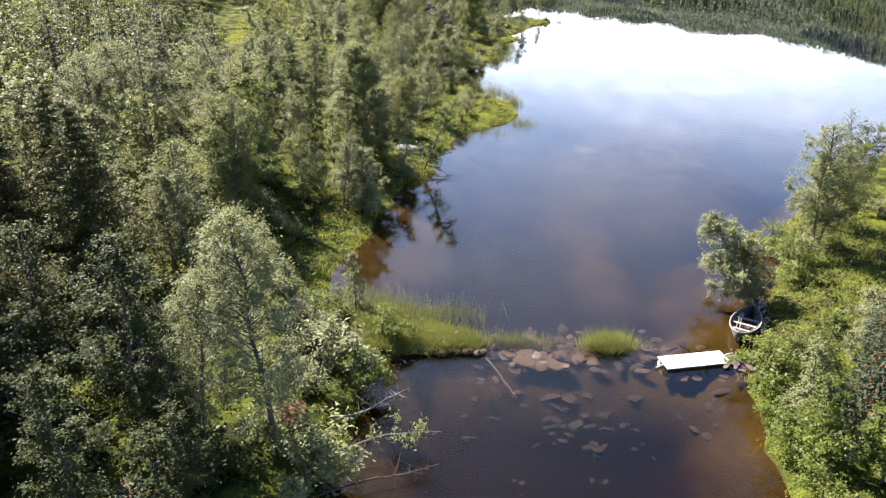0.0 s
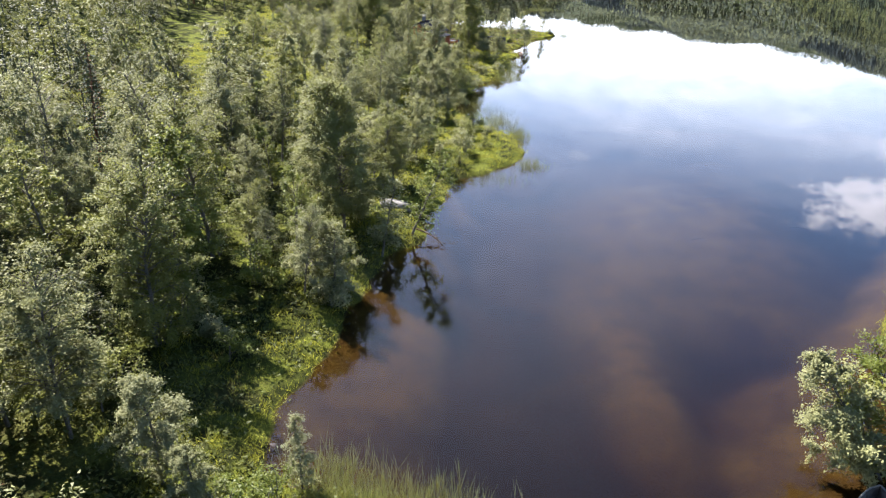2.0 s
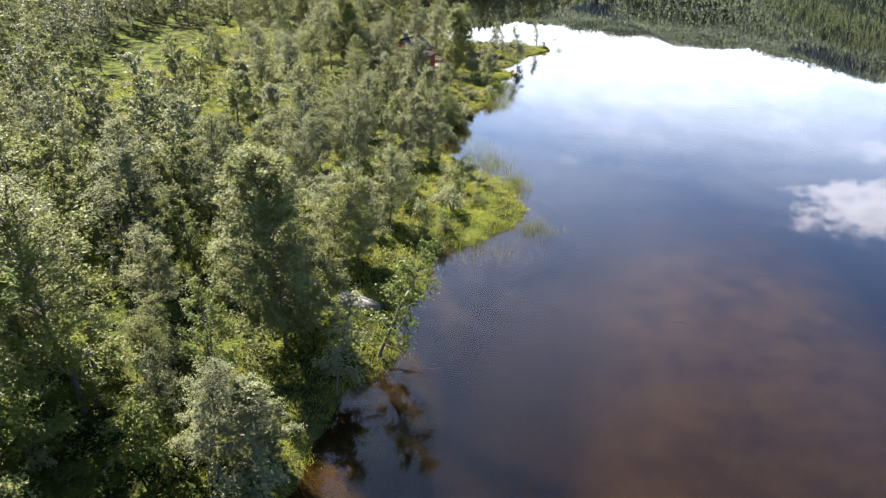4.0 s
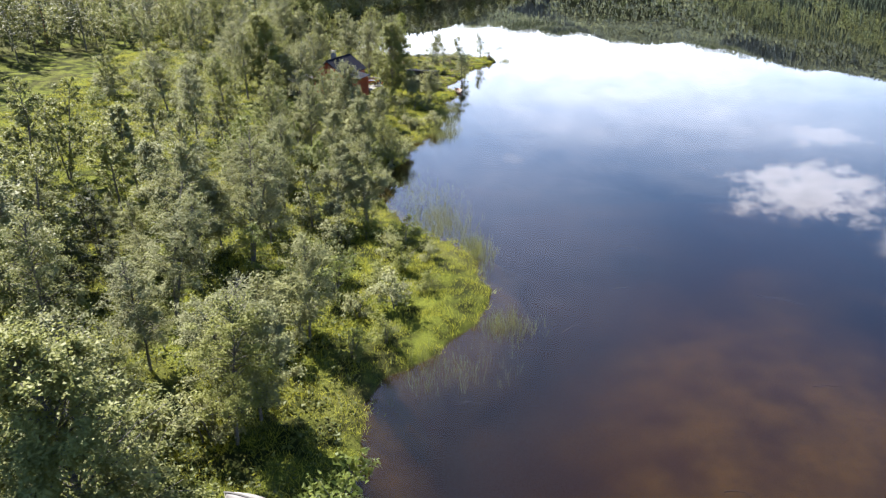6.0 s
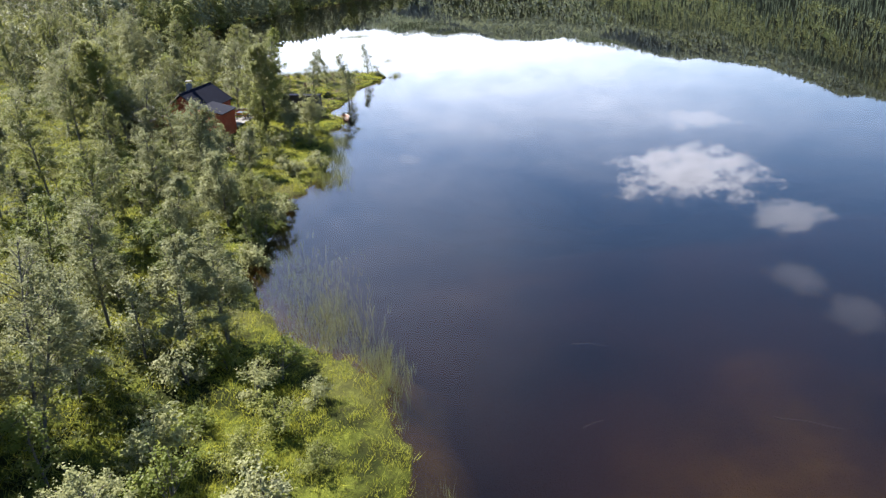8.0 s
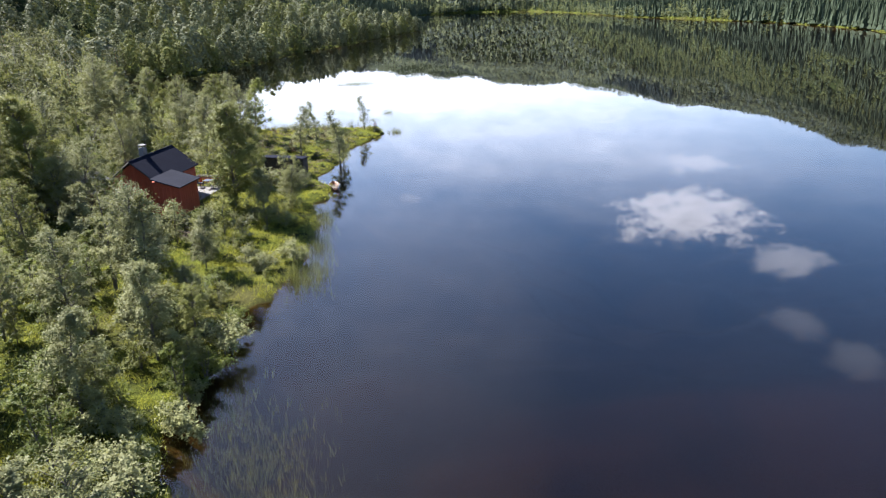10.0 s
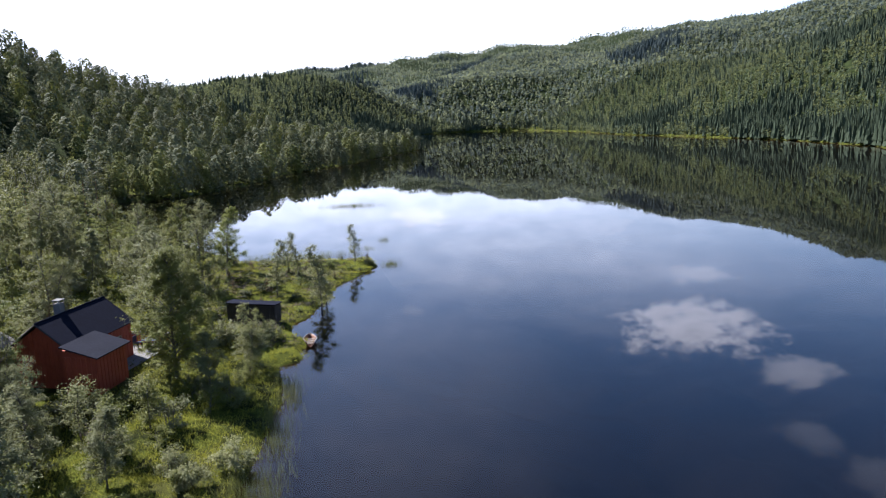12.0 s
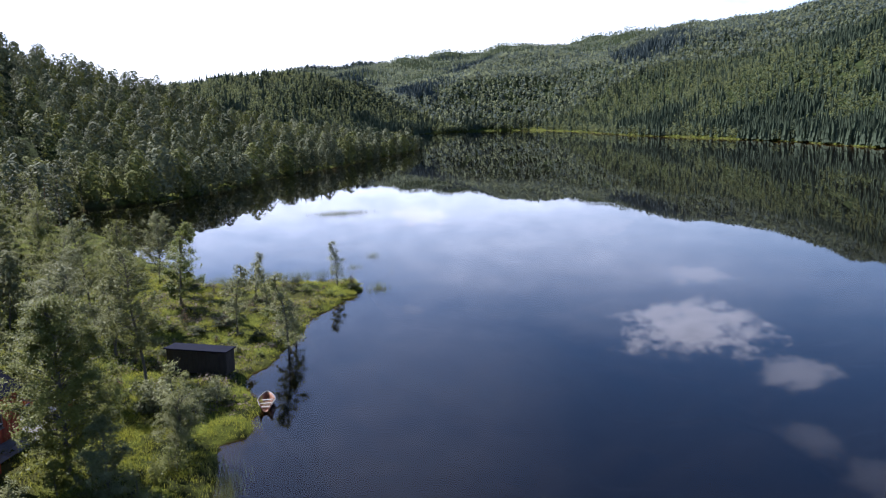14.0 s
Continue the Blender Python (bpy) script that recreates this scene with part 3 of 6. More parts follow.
# ---- trees: shapes ----
def broadleaf(seed, height, width, crown_from, limbs, leaf_count, leaf, stems=1, lean=0.0, spread=1.0):
    """A birch-like tree with its foot at the origin: (trunk verts, quads), (leaf verts, triangles)."""
    rng = np.random.default_rng(seed)
    wood, starts, ways, lengths = [], [], [], []
    for s in range(stems):
        az0 = rng.uniform(0, 2 * np.pi)
        tilt = lean + (0.16 * (stems > 1) + rng.uniform(0, 0.05))
        hs = height * (1 - 0.14 * s * rng.uniform(0.6, 1.2))
        t = np.linspace(0, 1, 9)
        sway = np.cumsum(rng.normal(0, 0.018 * hs, (9, 2)), axis=0) * t[:, None]
        px = np.cos(az0) * tilt * hs * t ** 1.15 + sway[:, 0] + 0.12 * s * np.cos(az0)
        py = np.sin(az0) * tilt * hs * t ** 1.15 + sway[:, 1] + 0.12 * s * np.sin(az0)
        p = np.stack([px, py, hs * t - 0.15 * (t == 0)], 1)
        r0 = 0.0095 * hs + 0.015
        wood.append(tube(p, r0 * (1 - 0.9 * t) + 0.012, 6))
        n = limbs // stems
        for k in range(n):
            g = (k + rng.uniform(0, 1)) / n
            f = crown_from + (0.985 - crown_from) * g
            a = k * 2.4 + rng.uniform(-0.6, 0.6)
            # an egg-shaped crown, widest at a third of its height
            shape = (1 - g) ** 0.5 * min(1.0, (g + 0.12) / 0.34) ** 0.6
            L = max(0.22, width / 2 * shape * rng.choice([0.75, 0.95, 1.1, 1.2, 1.3]))
            c = np.array([np.interp(f, t, p[:, i]) for i in range(3)])
            rise = rng.uniform(0.45, 0.95) + 0.5 * g
            q = np.linspace(0, 1, 4)
            out = np.array([np.cos(a), np.sin(a), 0])
            path = c + out * (L * q)[:, None] + np.array([0, 0, 1]) * (L * (rise * q - 0.38 * q ** 2.4))[:, None] + rng.normal(0, 0.05 * L, (4, 3)) * q[:, None]
            rl = 0.0022 * hs + 0.004 * L
            wood.append(tube(path, rl * (1 - 0.85 * q) + 0.005, 3))
            for j in range(int(2.5 + L * 4.0)):
                u = rng.uniform(0.12, 1.0) ** 0.75
                at = np.array([np.interp(u, q, path[:, i]) for i in range(3)])
                way = out * rng.uniform(0.1, 0.9) + rng.normal(0, 0.55, 3) + np.array([0, 0, rng.uniform(-0.1, 0.55)])
                way /= np.linalg.norm(way)
                l = rng.uniform(0.22, 0.62) * (0.55 + 0.28 * L)
                if j % 5 == 0 and L > 0.9:
                    wood.append(tube(np.stack([at, at + way * 0.55 * l, at + way * l - (0, 0, 0.1 * l)]), [0.010, 0.007, 0.003], 3))
                starts.append(at)
                ways.append(way)
                lengths.append(l)
        starts.append(p[-1] - (0, 0, 0.45))
        ways.append(np.array([0, 0, 1.0]))
        lengths.append(0.6)
    # leaves line the twigs, thicker towards the tips, which nod a little
    starts, ways, lengths = np.array(starts), np.array(ways), np.array(lengths)
    # lobes: some parts of the crown are full, others nearly bare
    lobe = np.sin(starts @ rng.normal(0, 1.5, 3) + 2) + np.sin(starts @ rng.normal(0, 1.5, 3)) + 0.7 * np.sin(starts @ rng.normal(0, 2.6, 3))
    fill = lengths * rng.uniform(0.4, 1.5, len(lengths)) * np.clip(0.9 + 0.38 * lobe, 0.2, 1.7)
    pick = rng.choice(len(starts), leaf_count, p=fill / fill.sum())
    u = rng.uniform(0, 1, (leaf_count, 1)) ** 0.8
    l = lengths[pick][:, None]
    centres = starts[pick] + ways[pick] * l * u * 1.1 - np.array([0, 0, 0.22]) * l * u ** 2 + rng.normal(0, 0.080 * spread, (leaf_count, 3)) * (0.6 + u)
    centres[:, 2] = np.maximum(centres[:, 2], 0.08)
    away = centres * np.array([1.0, 1.0, 0.0])
    away /= np.linalg.norm(away, axis=1)[:, None] + 0.3
    return join(wood), leaves(rng, centres, leaf, 0.85, facing=away * 0.35, jitter=0.42)


def conifer(seed, height, width, whorls, per, sprays, needle, crown_from=0.08, ragged=0.25, droop=0.35):
    """A spruce or pine with its foot at the origin: trunk, needle sprays."""
    rng = np.random.default_rng(seed)
    t = np.linspace(0, 1, 8)
    p = np.stack([np.cumsum(rng.normal(0, 0.012 * height, 8)) * t, np.cumsum(rng.normal(0, 0.012 * height, 8)) * t, height * t - 0.15 * (t == 0)], 1)
    wood = [tube(p, (0.014 * height + 0.02) * (1 - 0.92 * t) + 0.01, 6)]
    cs = []
    for k in range(whorls):
        f = crown_from + (0.98 - crown_from) * k / (whorls - 1)
        c = np.array([np.interp(f, t, p[:, i]) for i in range(3)])
        L0 = width / 2 * (1 - f) ** 0.8 + 0.12
        for j in range(per):
            a = 2 * np.pi * (j + rng.uniform(0, 1)) / per
            L = L0 * rng.uniform(1 - ragged, 1 + ragged)
            q = np.linspace(0, 1, 4)
            path = c + np.array([np.cos(a), np.sin(a), 0]) * (L * q)[:, None] + np.array([0, 0, 1]) * (L * (0.12 * q - droop * q ** 1.5))[:, None]
            wood.append(tube(path, 0.012 * (1 - 0.7 * q) + 0.004, 3))
            n = max(3, int(sprays * L / (width / 2)))
            u = rng.uniform(0.15, 1.0, n)
            at = np.stack([np.interp(u, q, path[:, i]) for i in range(3)], 1)
            cs.append(at + rng.normal(0, 1, (n, 3)) * np.array([0.13, 0.13, 0.09]) * (0.4 + L * 0.4))
    centres = np.concatenate(cs)
    return join(wood), leaves(rng, centres, needle, upward=0.5, slim=0.3)


TEMPLATES = {}


def template(kind, shape, leaf_mat, bark_mat):
    (tv, tf), (lv, lf) = shape
    TEMPLATES[kind] = (np_mesh("trunk", tv, tf, bark_mat, True), np_mesh("crown", lv, lf, leaf_mat), (tv, tf), (lv, lf))


# tall birches seen close, then lighter ones for deeper in the wood
for _i, (_h, _w, _c, _n, _st, _m) in enumerate([(9.2, 4.5, 0.15, 84, 1, M_BIRCH), (8.4, 4.0, 0.19, 76, 1, M_SILVER), (7.4, 4.2, 0.13, 78, 2, M_BIRCH),
                                                (9.6, 4.1, 0.22, 82, 1, M_BIRCH), (6.2, 3.2, 0.12, 60, 1, M_SILVER), (8.8, 4.7, 0.16, 86, 2, M_SILVER)]):
    template("birch_fine_%d" % _i, broadleaf(100 + _i, _h, _w, _c, _n, 19000, 0.055, _st), _m, M_BARK)
    template("birch_mid_%d" % _i, broadleaf(200 + _i, _h, _w, _c, int(_n * 0.6), 8500, 0.090, _st, spread=0.9), _m, M_BARK)
    # every other deep-wood crown takes the leaf darkened for shade
    template("birch_low_%d" % _i, broadleaf(300 + _i, _h * 0.95, _w, _c, int(_n * 0.35), 1500, 0.135, 1, spread=1.6), (M_BIRCH, M_SHADED_BIRCH)[_i % 2], M_BARK)
    if _i < 3:
        template("birch_far_%d" % _i, broadleaf(350 + _i, _h * 0.95, _w, _c, 12, 160, 0.42, 1, spread=3.0), M_BIRCH, M_BARK)
for _i, (_h, _w) in enumerate([(4.0, 1.7), (3.1, 1.5), (4.8, 2.0)]):
    template("sapling_%d" % _i, broadleaf(400 + _i, _h, _w, 0.12, 24, 2200, 0.062, 1), (M_SILVER, M_BIRCH, M_LIME)[_i], M_BARK)
for _i, (_h, _w, _m) in enumerate([(2.0, 2.7, M_SILVER), (1.5, 2.1, M_SILVER), (2.5, 2.8, M_BIRCH), (2.3, 2.6, M_LIME)]):
    template("shrub_%d" % _i, broadleaf(500 + _i, _h, _w, 0.06, 20, 1900, 0.07, 4, spread=1.2), _m, M_BARK)
# bushy birches and dwarf birch in the leaf colour with shade painted in
template("alder_0", broadleaf(640, 8.0, 3.6, 0.18, 48, 9000, 0.066, 1), M_SHADED_BIRCH, M_BARK)
template("alder_2", broadleaf(641, 6.0, 3.4, 0.10, 44, 9000, 0.066, 2), M_SHADED_BIRCH, M_BARK)
template("broad_birch", broadleaf(645, 9.2, 5.2, 0.09, 150, 60000, 0.053, 1), M_BIRCH, M_BARK)
template("birch_near", broadleaf(101, 8.4, 3.7, 0.22, 76, 26000, 0.036, 1), M_SILVER, M_BARK)
template("dwarf_birch", broadleaf(648, 2.0, 2.8, 0.05, 26, 2000, 0.08, 4, spread=1.2), M_SHADED_BIRCH, M_BARK)
template("slender_birch", broadleaf(620, 5.0, 1.6, 0.12, 34, 3600, 0.060, 1), M_SILVER, M_BARK)
template("lime_birch", broadleaf(610, 6.4, 3.2, 0.16, 44, 8000, 0.066, 2), M_LIME, M_BARK)
template("pine", conifer(700, 11.0, 5.6, 24, 6, 210, 0.125, 0.22, 0.4, -0.05), M_PINE, M_BARK_PINE)
template("spruce", conifer(720, 9.0, 3.0, 24, 7, 34, 0.13, 0.05), M_SPRUCE, M_BARK_PINE)
template("spruce_low", conifer(740, 10.0, 3.2, 13, 6, 9, 0.36, 0.06), M_FAR_SPRUCE, M_BARK_PINE)
template("juniper", conifer(760, 2.6, 1.9, 12, 7, 14, 0.11, 0.03, 0.3, -0.5), M_SPRUCE, M_BARK_PINE)

LABELS = {"birch": ("downy birch with pale trunk and airy grey-green crown", "tree", "birches of the wood"),
          "broad": ("large birch with a full grey-green crown reaching low down", "tree", "birches of the wood"),
          "alder": ("bushy alder with a full dark green crown", "tree", "alders"),
          "dwarf": ("low clump of dwarf birch, leaf darkened for shade", "shrub", "dwarf birches"),
          "sapling": ("young slender birch standing in grass", "tree", "young birches"),
          "shrub": ("bushy grey-green willow shrub close to the ground", "shrub", "willow shrubs"),
          "slender": ("slender young birch with an open crown on the grassy point", "tree", "young birches"),
          "lime": ("birch with a fresh yellow-green crown among grey birches", "tree", "birches of the wood"),
          "pine": ("scots pine with reddish trunk and ragged dark crown", "tree", ""),
          "spruce": ("dark green narrow spruce on the lake shore", "tree", "spruces"),
          "juniper": ("dark upright juniper bush in the heath", "shrub", "junipers")}
NAMES = {"alder": "alder_tree", "dwarf": "dwarf_birch", "broad": "birch_tree", "slender": "young_birch", "birch": "birch_tree", "sapling": "young_birch", "shrub": "willow_shrub", "lime": "birch_tree", "pine": "pine_tree", "spruce": "spruce_tree", "juniper": "juniper_bush"}


def plant(kind, x, y, height=None, turn=0.0, lean=(0, 0), label="", widen=1.0):
    """A tree as a thing of its own: trunk and crown under an empty at its foot."""
    trunk, crown, (tv, _), _ = TEMPLATES[kind]
    own = tv[:, 2].max()
    s = (height or own) / own
    word = kind.split("_")[0]
    text, cat, group = LABELS[word]
    ob = base(NAMES[word], pose(x, y, max(ground_z(x, y), -0.3) - 0.03, lean[0], lean[1], turn) @ Matrix.Diagonal((s * widen, s * widen, s, 1)), label or text, cat, group)
    for name, me in (("trunk", trunk), ("crown", crown)):
        p = new(name, me)
        p.parent = ob
    return ob


def scatter(name, spots, kinds, label, category, rng, lo=0.75, hi=1.2):
    """Many trees as one mesh for the trunks and crowns together."""
    vs, quads, tris, mq, mt, o = [], [], [], [], [], 0
    mats = []
    for (x, y, z), kind in zip(spots, kinds):
        trunk, crown, tw, tl = TEMPLATES[kind]
        a, s = rng.uniform(0, 2 * np.pi), rng.uniform(lo, hi)
        ca, sa = np.cos(a) * s, np.sin(a) * s
        for (v, f), me in ((tw, trunk), (tl, crown)):
            mat = me.materials[0]
            if mat not in mats:
                mats.append(mat)
            if me is trunk:
                v, f = v[:54], f[:48]
            vs.append(np.stack([v[:, 0] * ca - v[:, 1] * sa + x, v[:, 0] * sa + v[:, 1] * ca + y, v[:, 2] * s + z - 0.1], 1))
            (quads if me is trunk else tris).append(f + o)
            (mq if me is trunk else mt).append(np.full(len(f), mats.index(mat), dtype=np.int32))
            o += len(v)
    me = np_mesh(name, np.concatenate(vs), [np.concatenate(quads), np.concatenate(tris)], mats[0])
    for m in mats[1:]:
        me.materials.append(m)
    me.polygons.foreach_set("material_index", np.concatenate(mq + mt))
    return tagged(new(name, me), label, category, kind="stuff")


def spaced(rng, n, x0, x1, y0, y1, gap, ok):
    """Up to n chance spots at least gap apart that pass ok(x, y, z, d)."""
    xs, ys = rng.uniform(x0, x1, n * 14), rng.uniform(y0, y1, n * 14)
    z, d = land(xs, ys)
    good = ok(xs, ys, z, d)
    cells, out = {}, []
    for x, y, zz in zip(xs[good], ys[good], z[good]):
        i, j = int(x // gap), int(y // gap)
        if any((x - a) ** 2 + (y - b) ** 2 < gap * gap for u in (i - 1, i, i + 1) for v in (j - 1, j, j + 1) for a, b in cells.get((u, v), ())):
            continue
        cells.setdefault((i, j), []).append((x, y))
        out.append((x, y, zz))
        if len(out) >= n:
            break
    return out


# ---- single trees that stand out, and pines added for shade ----
KEY = [("birch_near", -6.3, 23.2, 9.1), ("birch_fine_3", 22.0, 40.8, 8.0), ("birch_fine_2", 23.2, 42.4, 6.5), ("slender_birch", -4.4, 33.8, 3.0),
       ("broad_birch", 6.1, 131.4, 9.2), ("birch_fine_3", 7.8, 145.7, 9.7), ("slender_birch", 8.4, 168, 7.0), ("slender_birch", 15.5, 165.6, 4.7),
       ("slender_birch", 13.8, 155.5, 5.9), ("slender_birch", 16.4, 162.6, 4.4), ("slender_birch", 17.7, 149.9, 6.6), ("slender_birch", 18.4, 152.0, 4.0), ("slender_birch", 24.1, 170.6, 4.8),
       ("sapling_0", 10.7, 135.6, 4.2), ("birch_fine_1", -14.9, 50.8, 8.0), ("birch_fine_1", -7.6, 62.6, 7.0)]
KEY += [("pine", -17.7, 33.4, 10.7), ("pine", -20.6, 34.5, 9.6), ("spruce", -24.5, 66.0, 9.0), ("spruce", -30.0, 60.0, 10.0),
        ("birch_fine_0", -12.3, 42.5, 8.6), ("birch_fine_5", -21.2, 54.5, 10.2), ("birch_fine_4", -2.8, 66.0, 5.2), ("broad_birch", -5.5, 57.1, 9.7),
        ("birch_fine_1", 3.5, 143.0, 8.6), ("birch_fine_5", 0.0, 155.6, 8.0), ("birch_fine_3", 4.2, 159.0, 8.8), ("birch_fine_1", 5.5, 176.0, 8.0)]
KEY += [("lime_birch", -14.8, 72.9, 5.6), ("lime_birch", -8.0, 99.0, 5.0), ("spruce", 15.3, 23.6, 7.0), ("juniper", 25.6, 170.2, 1.1), ("juniper", 12.8, 156.9, 1.5), ("juniper", 9.4, 158.5, 1.4),
        ("birch_fine_5", -3.6, 141.5, 7.5), ("birch_fine_5", -1.5, 126.2, 4.4), ("birch_fine_5", -5.4, 129.6, 7.6), ("birch_fine_1", -9.4, 137.4, 9.6),
        ("birch_fine_4", 0.0, 87.9, 5.6), ("birch_fine_3", -3.9, 91.1, 7.0), ("birch_fine_5", -4.4, 67.9, 6.2), ("birch_fine_1", -1.2, 72.3, 5.6), ("birch_fine_5", -8.1, 75.3, 7.2)]
KEY += [("birch_fine_1", -2.9, 109.4, 6.5), ("birch_fine_4", -0.6, 99.8, 5.4), ("birch_fine_1", -11.4, 180, 10.0), ("birch_fine_3", -4.0, 170, 9.0), ("birch_fine_0", 0.5, 166, 8.5),
        ("birch_fine_1", 17.2, 27.2, 4.4), ("birch_fine_4", 16.4, 20.8, 5.0), ("birch_fine_0", 19.8, 25.0, 6.4),
        ("birch_fine_5", 25.8, 45.0, 7.4), ("birch_fine_0", 23.5, 29.5, 6.6), ("birch_fine_3", 22.0, 21.0, 7.2)]
# the two pines in this row are added to shade the near bank
KEY += [("birch_fine_5", -7.4, 129.6, 6.4), ("slender_birch", 1.2, 111.6, 7.2), ("birch_fine_2", -3.4, 128.8, 5.0), ("sapling_1", 3.6, 121.5, 3.4), ("sapling_0", 1.8, 123.5, 3.2), ("sapling_1", 5.2, 124.5, 3.0), ("birch_fine_1", 0.3, 120.5, 5.0), ("pine", -14.6, 30.6, 10.6), ("pine", -17.4, 26.2, 10.4), ("birch_fine_4", -7.2, 31.8, 3.0), ("birch_fine_4", -9.1, 33.9, 4.5), ("sapling_0", -12.8, 37.9, 3.0), ("birch_fine_1", -13.2, 36.2, 7.5)]
KEY += [("birch_near", -8.8, 23.4, 6.7), ("alder_0", -10.9, 23.8, 7.4), ("alder_2", -14.2, 22.4, 5.4), ("alder_0", -15.4, 25.6, 7.0), ("alder_2", -13.0, 27.2, 5.2),
        ("birch_fine_1", -23.5, 50.4, 8.6), ("birch_fine_5", -19.3, 48.7, 7.0), ("birch_fine_4", -21.0, 45.6, 6.2), ("lime_birch", -13.0, 46.7, 8.3), ("birch_fine_0", -3.5, 64.5, 6.5), ("birch_fine_2", -10.9, 54.1, 3.8),
        ("alder_2", -15.0, 19.6, 5.0), ("alder_0", -10.9, 18.7, 6.0), ("alder_2", -8.3, 19.2, 4.2), ("birch_fine_2", 10.8, 133.4, 4.4), ("alder_0", -20.8, 28.6, 6.0),
        ("spruce", 15.9, 24.6, 7.4), ("spruce", 17.2, 21.6, 8.0), ("sapling_0", 13.9, 25.2, 3.4), ("lime_birch", 14.6, 21.2, 4.4), ("sapling_2", 12.9, 22.4, 3.6), ("lime_birch", 15.2, 27.2, 3.6), ("birch_fine_1", 19.2, 28.6, 4.2)]
KEY += [("birch_fine_5", -15.7, 56.5, 9.6), ("birch_fine_1", -11.6, 58.0, 5.3), ("birch_fine_3", -11.6, 68.7, 7.5), ("birch_fine_1", -14.1, 64.3, 8.6), ("birch_fine_5", -26.1, 54.7, 8.4), ("lime_birch", 8.7, 163.0, 7.4),
        ("birch_fine_4", 8.4, 128.4, 4.3), ("birch_fine_1", -6.7, 163.2, 7.9), ("broad_birch", -8.6, 130.8, 10.0), ("birch_fine_3", -11.2, 128.8, 8.5), ("birch_fine_1", 0.2, 113.0, 7.9), ("birch_fine_5", -1.6, 116.2, 6.8),
        ("birch_fine_4", 2.0, 105.1, 5.5), ("birch_fine_3", -5.7, 101.8, 7.3), ("birch_fine_4", -4.8, 124.3, 4.6), ("birch_fine_1", 1.9, 87.8, 6.2), ("sapling_0", -1.8, 87.2, 4.0), ("birch_fine_4", 4.0, 118.1, 4.1),
        ("birch_fine_5", -14.3, 138.7, 9.9), ("birch_fine_0", -11.4, 114.9, 8.0), ("birch_fine_1", -13.6, 110.3, 7.1), ("birch_fine_5", -19.0, 122.5, 7.1), ("birch_fine_1", -9.6, 163.3, 9.6), ("birch_fine_0", -23.4, 180.5, 9.6)]
# pines out of view, added only to cast shade on the near bank
KEY += [("pine", -21.5, 29.6, 11.5), ("pine", -24.6, 36.5, 11.0), ("pine", -20.4, 24.6, 11.0), ("pine", -17.0, 21.0, 9.0), ("pine", -27.0, 31.5, 12.0)]
SHRUBS = [(-4.6, 25.6), (-4.1, 27.2), (-5.3, 26.8), (-3.6, 28.8), (-4.8, 28.6), (-5.4, 30.2), (-6.2, 28.0), (-3.0, 30.9), (-6.4, 31.6), (-5.0, 32.6), (-4.3, 21.3), (3.4, 99.2), (3.7, 101.2), (4.4, 103.0), (5.4, 106.0),
          (2.5, 72), (1.2, 74.5), (3.2, 75.5), (2.2, 78.5), (3.9, 80.2), (3.0, 83), (1.8, 86), (0.8, 70.5), 
          (-1.8, 72.4), (0.1, 76.4), (-0.9, 79.6), (1.0, 81.4), (-1.6, 83.4), (4.9, 77.4), (5.4, 81.4), (0.2, 84.6), (-2.6, 76.6), (4.2, 84.2), (2.0, 88.2), (-0.6, 90.4),
          (13.9, 27.3), (13.4, 24.6), (13.2, 22.0), (15.9, 28.6), (19.6, 37.4), (20.6, 42.6), (15.0, 26.0),
          (7.6, 117.6), (2.8, 107.6), (4.9, 112.6), (-3.0, 117.7), (3.4, 104.6), (6.6, 119.6), (1.3, 104.4),
          (8.4, 126.0), (9.6, 128.6), (6.4, 124.0), (10.8, 131.6), (11.8, 138.4), (12.9, 140.4), (9.0, 139.6), (7.4, 128.2), (4.4, 128.0), (0.8, 101.0), (1.4, 98.4), (-2.1, 102.1)]
_r = np.random.default_rng(7)
for _k, _x, _y, _h in KEY:
    plant(_k, _x, _y, _h, _r.uniform(0, 360))
for _x, _y in SHRUBS:
    plant("shrub_%d" % _r.integers(0, 4), _x, _y, _r.uniform(1.1, 2.2), _r.uniform(0, 360))
for (_ax, _ay), (_bx, _by) in zip(FAR_SHORE[-10:-2], FAR_SHORE[-9:-1]):
    _n = max(1, round(math.hypot(_bx - _ax, _by - _ay) / 1.1))
    for _k in range(_n):
        _u = (_k + _r.uniform(0, 1)) / _n
        _x, _y = _ax + _u * (_bx - _ax) + _r.uniform(0.5, 1.4), _ay + _u * (_by - _ay)
        if 17 < _y < 28.4 or 37.5 < _y < 40:
            plant("shrub_%d" % _r.choice([2, 3, 3, 3]), _x, _y, _r.uniform(1.2, 2.3), _r.uniform(0, 360))
# the pair that leans out over the moored boat
plant("birch_fine_4", 16.5, 34.9, 5.6, -12, (0, -33), "leaning birch reaching over the moored rowing boat")
plant("sapling_1", 16.7, 35.4, 4.4, -25, (0, -22), "leaning birch reaching over the moored rowing boat")

# birches that lean out over the small bay
plant("sapling_2", -1.2, 56.6, 6.2, 0, (0, 20), "slender birch leaning out over the dark water of the bay")
plant("sapling_0", -2.9, 53.9, 4.6, 40, (0, 10), "bushy young birch at the edge of the bay")
plant("birch_fine_4", -4.7, 49.4, 4.0, 200, (0, 14), "bushy young birch at the edge of the bay")
plant("sapling_0", -5.0, 47.2, 4.2, 90, (0, 16), "bushy young birch at the edge of the bay")
